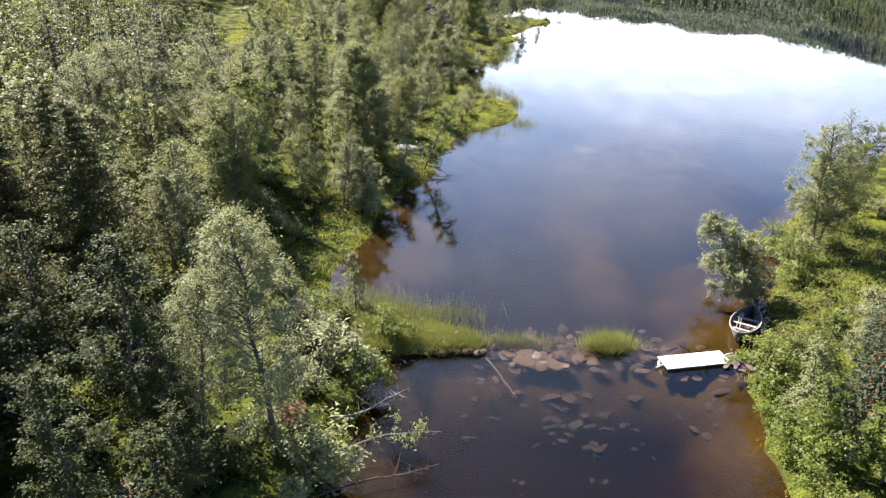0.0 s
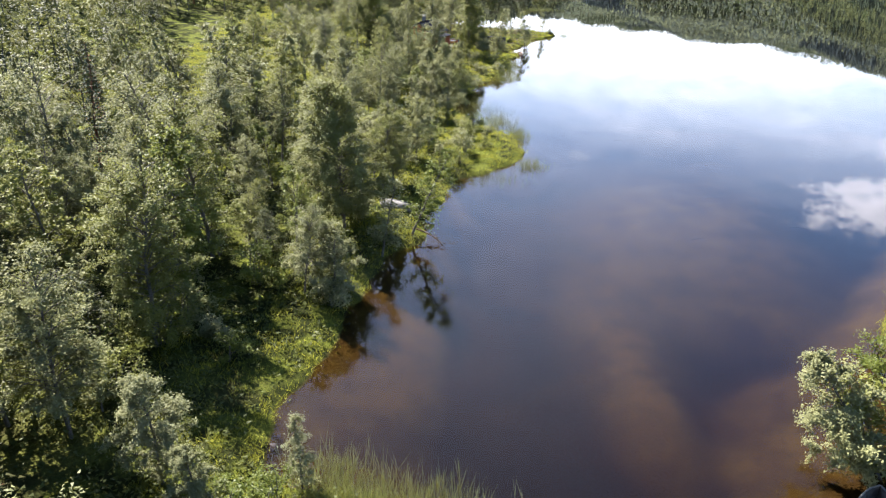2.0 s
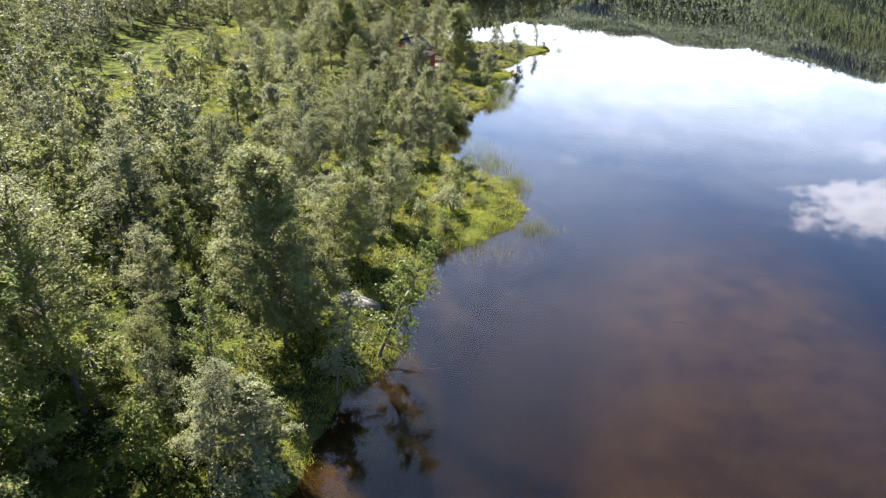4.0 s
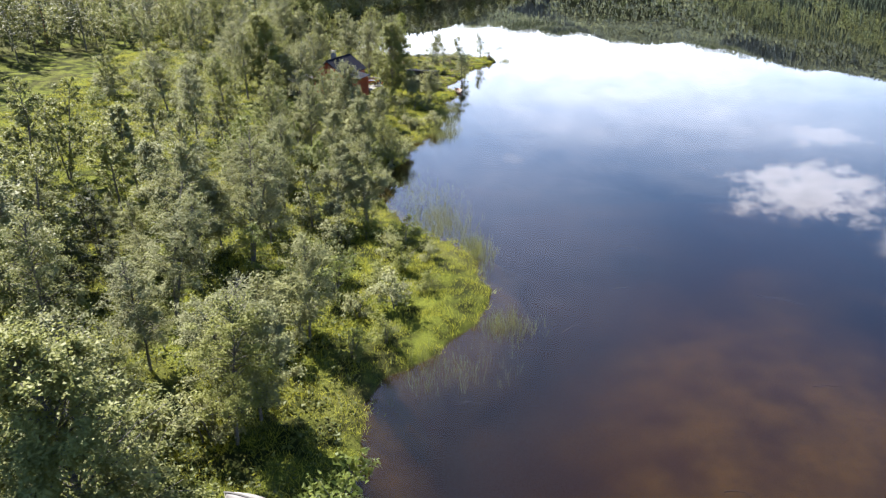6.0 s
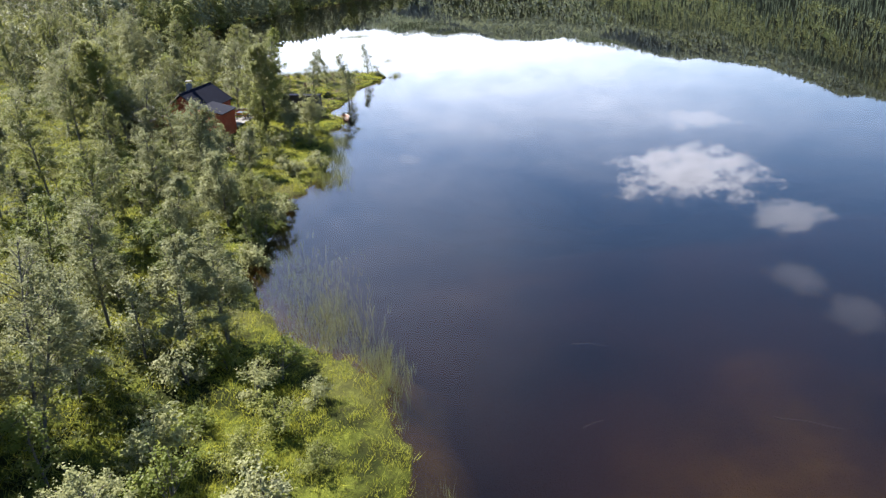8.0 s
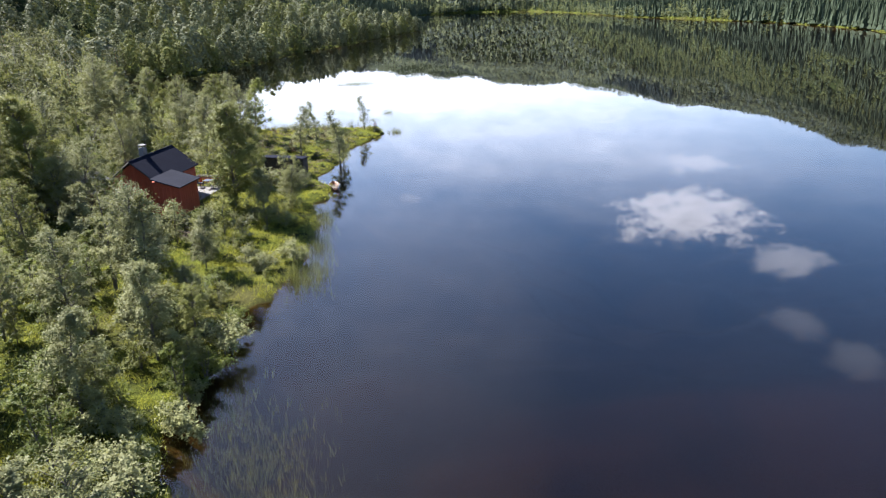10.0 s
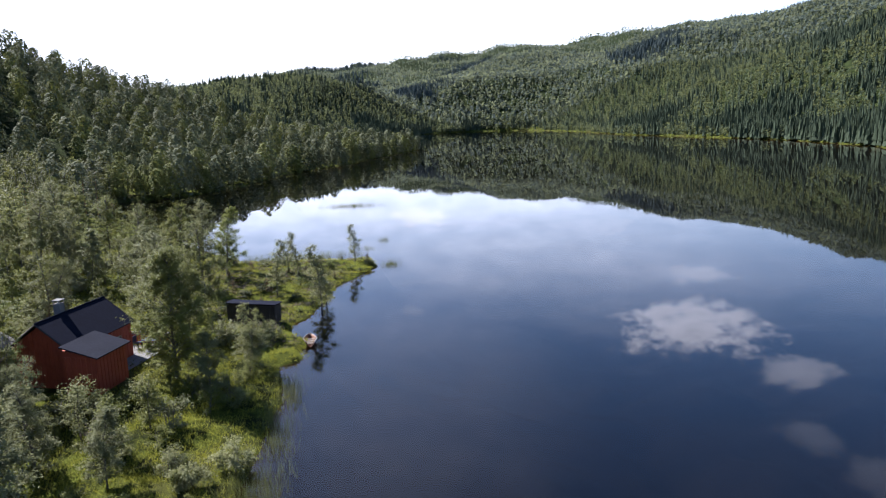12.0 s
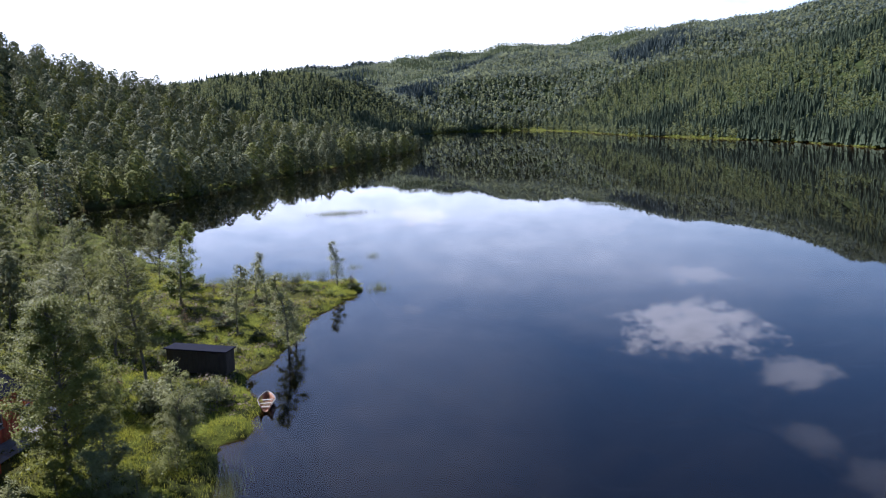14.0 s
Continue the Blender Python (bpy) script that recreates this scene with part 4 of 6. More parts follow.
plant("birch_fine_1", -6.6, 48.0, 5.0, 30, (0, 4), "bushy young birch at the edge of the bay")


def clear_of(x, y, spots):
    ok = np.ones(x.shape, dtype=bool)
    for a, b, r in spots:
        ok &= (x - a) ** 2 + (y - b) ** 2 > r * r
    return ok


CLEAR = [(1.0, 133.5, 6.2), (11.6, 146, 4.6), (-6.6, 134, 3.2), (-2.4, 61.3, 2.6), (5.5, 138.5, 3.0), (14, 32, 3.6)] + [(k[1], k[2], 1.7) for k in KEY]


def wood_ok(x, y, z, d):
    open_ground = (fractal(x, y, 14, 77, 3) > np.where(y > 100, -0.05, np.where(y > 66, 0.05, 0.3))) & (y > 56)
    point = (y > 143) & (x > 5.5) & (y < 200)
    yard = ((y > 119) & (y < 150) & (x > 1.5)) | ((y > 108) & (y < 132) & (x > -4))
    cape = (x > 1.0) & (y > 68) & (y < 90)
    meadow = ((x + 24) / 15) ** 2 + ((y - 143) / 27) ** 2 < 1
    edge = np.where(y < 50, 2.0, 3.4)
    strip = (x > -3.5) & (y > 64) & (y < 100) & (fractal(x, y, 5, 31, 2) > -0.1)
    glade = (((x + 8.6) / 4.2) ** 2 + ((y - 42.5) / 6.5) ** 2 < 1) | (((x + 13.5) / 3.0) ** 2 + ((y - 48) / 4.0) ** 2 < 1)
    return (d > edge) & ~open_ground & ~point & ~yard & ~cape & ~glade & ~strip & clear_of(x, y, CLEAR) & ~(meadow & (fractal(x, y, 3, 9, 2) > -0.55))


def plant_wood():
    rng = np.random.default_rng(21)
    # low plants, mostly with the darkened leaf, to dim the near bank
    low_shade = spaced(rng, 14, -21, -5.8, 13, 30, 1.7, lambda x, y, z, d: (d > 1.6) & clear_of(x, y, [(k[1], k[2], 1.1) for k in KEY]))
    for x, y, z in low_shade:
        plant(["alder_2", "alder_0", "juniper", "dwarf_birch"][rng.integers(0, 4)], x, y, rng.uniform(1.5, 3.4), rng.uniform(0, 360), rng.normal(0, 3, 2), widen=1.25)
    # trees beyond the view, added to shade the near bank
    dark = spaced(rng, 12, -34, -21, 9, 31, 2.6, lambda x, y, z, d: (d > 3) & clear_of(x, y, CLEAR))
    for x, y, z in dark:
        kind = ["pine", "spruce", "alder_0"][rng.integers(0, 3)]
        plant(kind, x, y, rng.uniform(6.0, 9.0), rng.uniform(0, 360), rng.normal(0, 3, 2))
    near = spaced(rng, 140, -15, 32, 11, 132, 2.6, lambda x, y, z, d: wood_ok(x, y, z, d) & (x < 12) & ((y > 46) | (x < -10)) & (y > 38))
    for x, y, z in near:
        meadow = y > 90 and x < 0
        if meadow and rng.uniform() < 0.45:
            continue
        kind = ["birch_fine_%d" % rng.integers(0, 6), "birch_fine_%d" % rng.integers(0, 6), "sapling_%d" % rng.integers(0, 3)][rng.integers(0, 3)]
        if rng.uniform() < 0.05:
            kind = "lime_birch"
        # some trees away from the shore get the shade-darkened leaf
        if x < -8 and rng.uniform() < 0.4:
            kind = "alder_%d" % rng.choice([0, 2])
        if y > 124:
            kind = kind.replace("fine", "mid")
        top = TEMPLATES[kind][2][0][:, 2].max()
        plant(kind, x, y, top * (0.7 if meadow else 1.0) * rng.choice([0.45, 0.6, 0.75, 0.88, 1.0]) * rng.uniform(0.9, 1.08), rng.uniform(0, 360), rng.normal(0, 3, 2), widen=rng.uniform(0.85, 1.15))
    deep = spaced(rng, 110, -32, 8, 34, 200, 3.4, lambda x, y, z, d: wood_ok(x, y, z, d) & ((x < -15) | (y > 132)))
    for x, y, z in deep:
        kind = "birch_mid_%d" % rng.integers(0, 6)
        top = TEMPLATES[kind][2][0][:, 2].max()
        plant(kind, x, y, top * rng.choice([0.5, 0.7, 0.85, 1.0]) * rng.uniform(0.9, 1.08), rng.uniform(0, 360), rng.normal(0, 3, 2), widen=rng.uniform(0.85, 1.15) * (0.85 if y > 100 else 1.0))
    low = spaced(rng, 120, -30, 32, 14, 180, 1.6, lambda x, y, z, d: (d > 0.3) & ((d < 9) | (y > 120)) & ((y < 120) | (x < 1)) & ((y < 62) | (y > 96) | (x < -4)) & ~((x > 4.2) & (y > 70) & (y < 86)) & ~((x > 1.5) & (y > 98) & (y < 146)) & clear_of(x, y, CLEAR[:6]) & ((x < 14) | (y < 60)) & (fractal(x, y, 8, 55, 2) > -0.15) & ~((y > 146) & (x > 14)))
    for x, y, z in low:
        kind = "shrub_%d" % rng.integers(0, 4)
        plant(kind, x, y, TEMPLATES[kind][2][0][:, 2].max() * rng.uniform(0.6, 1.1), rng.uniform(0, 360))
    # bushy young birches on the bank south of the cabin
    for x, y, z in spaced(rng, 36, -9, 5.5, 94, 116, 1.7, lambda x, y, z, d: (d > 0.15) & ((x < -1) | (y < 111)) & clear_of(x, y, [(k[1], k[2], 1.0) for k in KEY])):
        kind = ["birch_fine_2", "lime_birch", "lime_birch", "shrub_0", "shrub_3", "birch_fine_0"][rng.integers(0, 6)]
        plant(kind, x, y, rng.uniform(1.4, 4.2) if kind[:2] != "sh" else rng.uniform(1.0, 2.0), rng.uniform(0, 360), rng.normal(0, 3, 2), widen=1.15)
    # waist-high scrub in the grass before the cabin
    for x, y, z in spaced(rng, 26, -3.5, 11, 107, 131, 1.6, lambda x, y, z, d: (d > 0.4) & clear_of(x, y, [(2.2, 131.2, 2.2), (3.0, 123.0, 1.6), (5.5, 133, 2.5)])):
        kind = ["shrub_3", "shrub_0", "shrub_2", "dwarf_birch", "sapling_1", "shrub_3"][rng.integers(0, 6)]
        plant(kind, x, y, rng.uniform(0.7, 1.9), rng.uniform(0, 360), widen=rng.uniform(1.0, 1.4))
    # the deep wood to the west
    spots = spaced(rng, 840, -150, -15, 8, 270, 3.5, lambda x, y, z, d: (d > 2) & ((x < -32) | (y > 165)) & (((x + 28) / 18) ** 2 + ((y - 145) / 30) ** 2 > 1) & (x > -0.78 * (y + 12) - 14) & (fractal(x, y, 14, 77, 3) < np.where((y > 100) & (y < 190), 0.3, 0.5)))
    kinds = ["birch_low_%d" % rng.integers(0, 6) if rng.uniform() < 0.95 else "spruce_low" for _ in spots]
    scatter("birch_wood", spots, kinds, "dense birch wood stretching away from the lake", "forest", rng)
    # wood on the opposite bank and behind the pool
    east = spaced(rng, 420, 19, 190, -40, 150, 4.4, lambda x, y, z, d: (d > 3) & ((x > 27) | (y < 2)) & (x > 0.62 * y + 2) & (fractal(x, y, 16, 71, 3) < 0.6))
    east += spaced(rng, 180, -60, -5, -40, -3, 3.6, lambda x, y, z, d: d > 3)
    scatter("birch_wood", east, ["birch_far_%d" % rng.integers(0, 3) if rng.uniform() < 0.9 else "spruce_low" for _ in east], "birch wood with a few spruces behind the bank", "forest", rng)
    return near, deep, low


plant_wood()


# ---- far woods ----
def spire(rng, rings, sides):
    """A small uneven crown from rings of (height, radius), closed by a point at its top."""
    a = np.arange(sides) * 2 * np.pi / sides + rng.uniform(0, 6)
    vs, fs = [], []
    for k, (z, r) in enumerate(rings[:-1]):
        rr = r * rng.uniform(0.72, 1.25, sides)
        vs.append(np.stack([rr * np.cos(a + 0.5 * k), rr * np.sin(a + 0.5 * k), z + rng.normal(0, 0.25, sides)], 1))
    n = len(rings) - 1
    i = np.arange(sides)
    j = (i + 1) % sides
    for k in range(n - 1):
        fs += [np.stack([k * sides + i, k * sides + j, (k + 1) * sides + i], 1), np.stack([k * sides + j, (k + 1) * sides + j, (k + 1) * sides + i], 1)]
    fs.append(np.stack([(n - 1) * sides + i, (n - 1) * sides + j, np.full(sides, n * sides)], 1))
    vs.append(np.array([(rng.normal(0, 0.2), rng.normal(0, 0.2), rings[-1][0])]))
    return np.concatenate(vs), np.concatenate(fs)


def far_shapes():
    """Small simple trees for far slopes."""
    rng = np.random.default_rng(3)
    out = {"b": [], "s": [], "hb": [], "mb": [], "ms": []}
    for k in range(6):
        for key, n, size in (("b", 12, 0.95), ("mb", 5, 1.45)):
            t = (np.arange(n) + rng.uniform(0, 1, n)) / n
            a = rng.uniform(0, 2 * np.pi, n)
            rad = 1.7 * np.sin(np.pi * (0.2 + 0.75 * t)) * rng.uniform(0.5, 1.05, n)
            c = np.stack([rad * np.cos(a), rad * np.sin(a), 1.0 + 6.0 * t], 1)
            out[key].append(leaves(rng, c, size, 0.55, 0.75, facing=np.stack([0.35 * np.cos(a), 0.35 * np.sin(a), 0 * a], 1), jitter=0.5))
        out["ms"].append(spire(rng, [(0.3, 1.6), (10.0, 0)], 4))
        # an egg-shaped crown of small leaves with dents between its lobes
        n = 430
        t = rng.uniform(0, 1, n) ** 1.05
        a = rng.uniform(0, 2 * np.pi, n)
        dent = 1 + 0.25 * np.sin(3 * a + 7 * t + k) + 0.2 * np.sin(13 * t + 2 * a + k)
        rad = 2.45 * np.sqrt(1 - t ** 2.3) * np.minimum(1, (t + 0.12) / 0.38) ** 0.7 * dent * rng.uniform(0.74, 1.05, n)
        c = np.stack([rad * np.cos(a), rad * np.sin(a), 0.7 + 7.2 * t], 1)
        v1, f1 = leaves(rng, c, 0.29, 0.45, 0.8, facing=np.stack([0.75 * np.cos(a), 0.75 * np.sin(a), 1.1 * (t - 0.3)], 1), jitter=0.3)
        v2 = np.array([(-0.12, 0, -0.3), (0.12, 0, -0.3), (0, 0, 6.5), (0, -0.12, -0.3), (0, 0.12, -0.3)])
        out["hb"].append(join([(v1, f1), (v2, np.array([(0, 1, 2), (3, 4, 2)]))]))
        out["s"].append(join([spire(rng, [(0.2, 1.5), (4.6, 0)], 4), spire(rng, [(2.4, 1.25), (7.2, 0)], 4), spire(rng, [(5.0, 0.8), (10.0, 0)], 4)]))
    return out


FAR = far_shapes()


def far_wood(name, spots, key, mat, label, rng, lo, hi):
    vs, fs, o = [], [], 0
    for x, y, z in spots:
        v, f = FAR[key][rng.integers(0, 5)]
        a, s, h = rng.uniform(0, 2 * np.pi), rng.uniform(lo, hi), rng.uniform(0.85, 1.2)
        ca, sa = np.cos(a) * s, np.sin(a) * s
        vs.append(np.stack([v[:, 0] * ca - v[:, 1] * sa + x, v[:, 0] * sa + v[:, 1] * ca + y, v[:, 2] * s * h + z], 1))
        fs.append(f + o)
        o += len(v)
    if vs:
        tagged(new(name, np_mesh(name, np.concatenate(vs), np.concatenate(fs), mat)), label, "forest", kind="stuff")


def polar(rng, n, az0, az1, r0, r1, ok):
    a, r = np.radians(rng.uniform(az0, az1, n)), np.sqrt(rng.uniform(r0 * r0, r1 * r1, n))
    x, y = 15 + r * np.sin(a), 90 + r * np.cos(a)
    z, d = land(x, y)
    good = ok(x, y, z, d)
    return np.stack([x, y, z], 1)[good]


def plant_far():
    rng = np.random.default_rng(99)
    wide = lambda x, y, z, d: (d > 0.3) & ((y > 268) | (x < -90)) & (x < 120) & (np.hypot(x - 15, y - 90) < 480) & (x > -0.62 * (y - 90) - 20)
    west = spaced(rng, 2200, -230, 118, 180, 560, 6.0, wide)
    west += spaced(rng, 260, -60, 118, 225, 500, 3.6, lambda x, y, z, d: (d > -0.4) & (d < 8) & (y > 235))
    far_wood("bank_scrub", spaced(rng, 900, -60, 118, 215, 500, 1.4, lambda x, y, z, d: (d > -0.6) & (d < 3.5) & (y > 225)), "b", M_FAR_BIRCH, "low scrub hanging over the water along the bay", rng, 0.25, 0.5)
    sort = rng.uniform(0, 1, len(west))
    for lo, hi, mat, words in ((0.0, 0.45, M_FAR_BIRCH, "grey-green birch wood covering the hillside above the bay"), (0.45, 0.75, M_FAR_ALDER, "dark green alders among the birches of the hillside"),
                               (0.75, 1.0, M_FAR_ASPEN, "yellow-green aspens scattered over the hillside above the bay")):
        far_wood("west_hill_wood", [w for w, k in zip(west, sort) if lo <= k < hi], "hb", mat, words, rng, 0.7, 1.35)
    dark = lambda x, y: fractal(x, y, 120, 62, 4)
    spots = polar(rng, 64000, -10, 62, 215, 950, lambda x, y, z, d: (d > 1.0) & ~((x < 112) & (y < 700)))
    fringe = polar(rng, 90000, -10, 62, 215, 950, lambda x, y, z, d: (d > 0.3) & (d < 22) & ~((x < 112) & (y < 700)) & (d + 5 * fractal(x, y, 40, 5, 2) > 1))
    spots = np.concatenate([spots, fringe])
    stand = fractal(spots[:, 0], spots[:, 1], 75, 62, 3) + rng.normal(0, 0.12, len(spots)) - np.clip((spots[:, 2] - 12) / 90, 0, 0.9) + np.clip((620 - spots[:, 1]) / 500, -0.35, 0.35) > 0.16
    sp = stand | (rng.uniform(0, 1, len(spots)) < 0.12)
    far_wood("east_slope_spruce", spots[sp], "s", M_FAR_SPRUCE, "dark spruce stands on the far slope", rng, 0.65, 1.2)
    far_wood("east_slope_birch", spots[~sp], "b", M_HAZY_SLOPE_BIRCH, "birch wood on the far slope, haze painted into its green", rng, 0.5, 0.9)
    spots = polar(rng, 40000, -8, 56, 900, 2350, lambda x, y, z, d: (d > 5) & (z < 250 + 20 * fractal(x, y, 60, 3, 2)))
    spots = np.concatenate([spots, polar(rng, 40000, -8, 56, 900, 1500, lambda x, y, z, d: d > 5)])
    knob = np.hypot((spots[:, 0] - 425) / 60, (spots[:, 1] - 1360) / 110) < 1
    sp = (fractal(spots[:, 0], spots[:, 1], 190, 63, 4) + rng.normal(0, 0.15, len(spots)) > 0.42) | knob
    sp &= (spots[:, 2] < 180) | knob
    sp |= (np.hypot((spots[:, 0] - 60) / 110, (spots[:, 1] - 985) / 90) < 1) & (rng.uniform(0, 1, len(spots)) < 0.3)
    far_wood("mountain_spruce", spots[sp], "ms", M_HAZY_SPRUCE, "distant spruce stands on the mountain, haze painted into their colour", rng, 0.8, 1.3)
    far_wood("mountain_birch", spots[~sp], "mb", M_HAZY_BIRCH, "distant birch wood on the mountain, haze painted into its colour", rng, 0.75, 1.25)


plant_far()


# ---- low plants ----
def blades(rng, feet, height, width, lean=0.35):
    """Thin tapering blades as triangles."""
    n = len(feet)
    a = rng.uniform(0, 2 * np.pi, n)
    side = np.stack([np.cos(a), np.sin(a), 0 * a], 1) * (width * rng.uniform(0.6, 1.4, n))[:, None]
    h = height * rng.uniform(0.55, 1.35, n)
    tip = np.stack([rng.normal(0, lean, n) * h, rng.normal(0, lean, n) * h, h], 1)
    v = np.stack([feet - side, feet + side, feet + tip], 1).reshape(-1, 3)
    return v, np.arange(n * 3).reshape(n, 3)


def land_points(rng, n, x0, x1, y0, y1, ok):
    x, y = rng.uniform(x0, x1, n), rng.uniform(y0, y1, n)
    z, d = land(x, y)
    good = ok(x, y, z, d)
    return np.stack([x, y, z], 1)[good]


def tufts(rng, spots, per, radius, height, width, lean):
    feet = np.repeat(spots, per, axis=0) + rng.normal(0, radius, (len(spots) * per, 3)) * np.array([1, 1, 0])
    return blades(rng, feet, height, width, lean)


HOUSES = [(11.4, 147.4, 2.4), (-6.6, 134, 2.4), (0.4, 135.4, 2.6), (-1.0, 132.0, 2.8), (2.2, 131.2, 1.6), (2.6, 137, 1.6), (1.2, 138.6, 1.8)]


def build_low_plants():
    rng = np.random.default_rng(5)
    # bright grass along the shore and in the clearings
    shore = land_points(rng, 30000, -12, 30, 14, 182, lambda x, y, z, d: (d > 0.05) & (d < np.where((y < 36) & (x < 0), np.where(y > 26.5, 5.0, 1.4), 6.5) + 3 * fractal(x, y, 6, 3, 2) * (y > 36)) & clear_of(x, y, HOUSES) & ((x < 13) | (y < 60) | (y > 130)))
    v, f = tufts(rng, shore, 14, 0.2, 0.23, 0.013, 0.6)
    tagged(new("shore_grass", np_mesh("shore_grass", v, f, M_GRASS)), "bright green sedge and grass along the water", "grass", kind="stuff")
    spots = land_points(rng, 34000, -36, 12, 64, 186, lambda x, y, z, d: (d > 3) & clear_of(x, y, HOUSES) & (fractal(x, y, 5, 13, 2) > -0.6))
    v, f = tufts(rng, spots, 10, 0.2, 0.26, 0.015, 0.7)
    tagged(new("meadow_grass", np_mesh("meadow_grass", v, f, M_GRASS)), "lush green grass in the clearings round the cabin", "grass", kind="stuff")
    # leafy undergrowth between the trees
    spots = land_points(rng, 27000, -30, 28, 14, 182, lambda x, y, z, d: (d > 0.6) & ~((x > 1.0) & (y > 62) & (y < 131)) & ~((x > -3) & (y > 106) & (y < 131)) & ~((x > 4) & (y > 134)) & clear_of(x, y, HOUSES) & (fractal(x, y, 3.0, 88, 3) > -0.8) & ((x < 13) | (y < 60) | (y > 130)))
    per = 9
    c = np.repeat(spots, per, axis=0) + rng.normal(0, 1, (len(spots) * per, 3)) * np.array([0.30, 0.30, 0.16])
    c[:, 2] = np.maximum(c[:, 2], np.repeat(spots[:, 2], per)) + 0.10
    v, f = leaves(rng, c, 0.10, 0.7, 0.6)
    tagged(new("undergrowth", np_mesh("undergrowth", v, f, M_UNDER)), "leafy bilberry and fern undergrowth below the birches", "undergrowth", kind="stuff")
    # reeds standing in the shallows: centre, half size, count
    for x, y, rx, ry, n, h in [(-1.2, 33.6, 2.6, 1.0, 620, 0.75), (2.8, 31.3, 1.8, 0.4, 420, 0.5), (-3.6, 35.0, 1.5, 1.0, 260, 0.8), (4.6, 70.2, 2.6, 1.5, 190, 0.5), (8.7, 73.6, 1.2, 1.2, 160, 0.7),
                               (8.8, 84, 0.9, 3.0, 260, 0.8), (7.0, 89.5, 1.8, 3.6, 700, 0.55), (6.4, 95.5, 2.6, 3.2, 620, 0.25), (5.2, 100, 1.4, 2.4, 160, 0.35),
                               (10.6, 116.2, 1.4, 2.4, 380, 0.8), (12.2, 123, 0.9, 3.6, 260, 0.8), (13.4, 129.5, 0.7, 2.2, 170, 0.8), (16, 177.6, 7.0, 0.9, 700, 0.9), (28.3, 168.6, 0.9, 1.0, 120, 0.7),
                               (30.7, 187, 0.9, 0.5, 60, 0.7), (32.5, 232.2, 4.8, 1.0, 420, 0.8), (27.6, 181, 0.8, 0.5, 60, 0.5)]:
        p = rng.normal(0, 0.6, (n, 2)) * (rx, ry) + (x, y)
        z, d = land(p[:, 0], p[:, 1])
        keep = d < 0.6
        feet = np.stack([p[:, 0], p[:, 1], np.clip(z, -0.6, 0.3)], 1)[keep]
        feet[:, 2] = np.maximum(feet[:, 2], -0.3)
        v, f = blades(rng, np.repeat(feet, 3, axis=0) + rng.normal(0, 0.06, (len(feet) * 3, 3)) * (1, 1, 0), h + 0.2, 0.010, 0.20)
        tagged(new("reed_bed", np_mesh("reed_bed", v, f, M_REED)), "thin green reeds standing in shallow water", "reeds", "reed beds", kind="stuff")
    # the grassy islet on the sill
    p = rng.normal(0, 0.5, (330, 2)) * (1.05, 0.55) + (7.6, 30.9)
    v, f = tufts(rng, np.stack([p[:, 0], p[:, 1], 0 * p[:, 0] - 0.05], 1), 7, 0.14, 0.62, 0.013, 0.4)
    tagged(new("sedge_tussock", np_mesh("sedge_tussock", v, f, M_SEDGE)), "tall sedge tussock growing on the stone sill", "grass", kind="stuff")
    # sunlit grass on the spit beside the sill
    spots = land_points(rng, 5200, -4.2, 2.2, 30.1, 33.6, lambda x, y, z, d: d > -0.05)
    v, f = tufts(rng, spots, 7, 0.12, 0.34, 0.014, 0.55)
    tagged(new("spit_grass", np_mesh("spit_grass", v, f, M_SEDGE)), "tall yellow-green grass on the spit beside the sill", "grass", kind="stuff")
    # heather hummocks on the point
    spots = land_points(rng, 2600, 5, 28, 138, 178, lambda x, y, z, d: (d > 0.8) & (fractal(x, y, 2.4, 18, 2) > 0.1))
    c = np.repeat(spots, 9, axis=0) + rng.normal(0, 1, (len(spots) * 9, 3)) * np.array([0.25, 0.25, 0.10])
    c[:, 2] += 0.12
    v, f = leaves(rng, c, 0.10, 0.7, 0.5)
    tagged(new("heather", np_mesh("heather", v, f, M_HEATH)), "low brown heather hummocks on the grassy point", "heather", kind="stuff")


build_low_plants()


def plant_hummocks():
    """Knee-high dwarf birch, juniper and heather clumps on the point."""
    rng = np.random.default_rng(61)
    for x, y, z in spaced(rng, 80, 5, 27, 138, 176, 1.4, lambda x, y, z, d: (d > 0.7) & clear_of(x, y, HOUSES + [(11.4, 145.0, 2.6)])):
        # dwarf birch brings the shade-darkened leaf to the hummocks
        kind = ["dwarf_birch", "dwarf_birch", "shrub_2", "shrub_3", "juniper"][rng.integers(0, 5)]
        plant(kind, x, y, rng.uniform(0.35, 0.85), rng.uniform(0, 360), widen=rng.uniform(1.2, 1.9))


plant_hummocks()


def bare_bush(x, y):
    """A half-dead brown bush."""
    (tv, tf), (lv, lf) = broadleaf(910, 1.3, 2.2, 0.05, 22, 420, 0.075, 4, spread=0.8)
    ob = base("brown_bush", pose(x, y, ground_z(x, y) - 0.03), "half-withered brown bush in the grass by the cabin", "shrub")
    np_part("trunk", tv, tf, M_BARK_DEAD, ob)
    np_part("crown", lv, lf, M_HEATH, ob)


bare_bush(3.0, 123.0)


def rusty_bush(x, y):
    (tv, tf), (lv, lf) = broadleaf(911, 1.1, 1.0, 0.08, 14, 700, 0.07, 3, spread=0.8)
    ob = base("rusty_bush", pose(x, y, ground_z(x, y) - 0.03), "small bush with rust-red leaves below a birch", "shrub")
    np_part("trunk", tv, tf, M_BARK, ob)
    np_part("crown", lv, lf, M_RUST, ob)


rusty_bush(-5.9, 24.0)


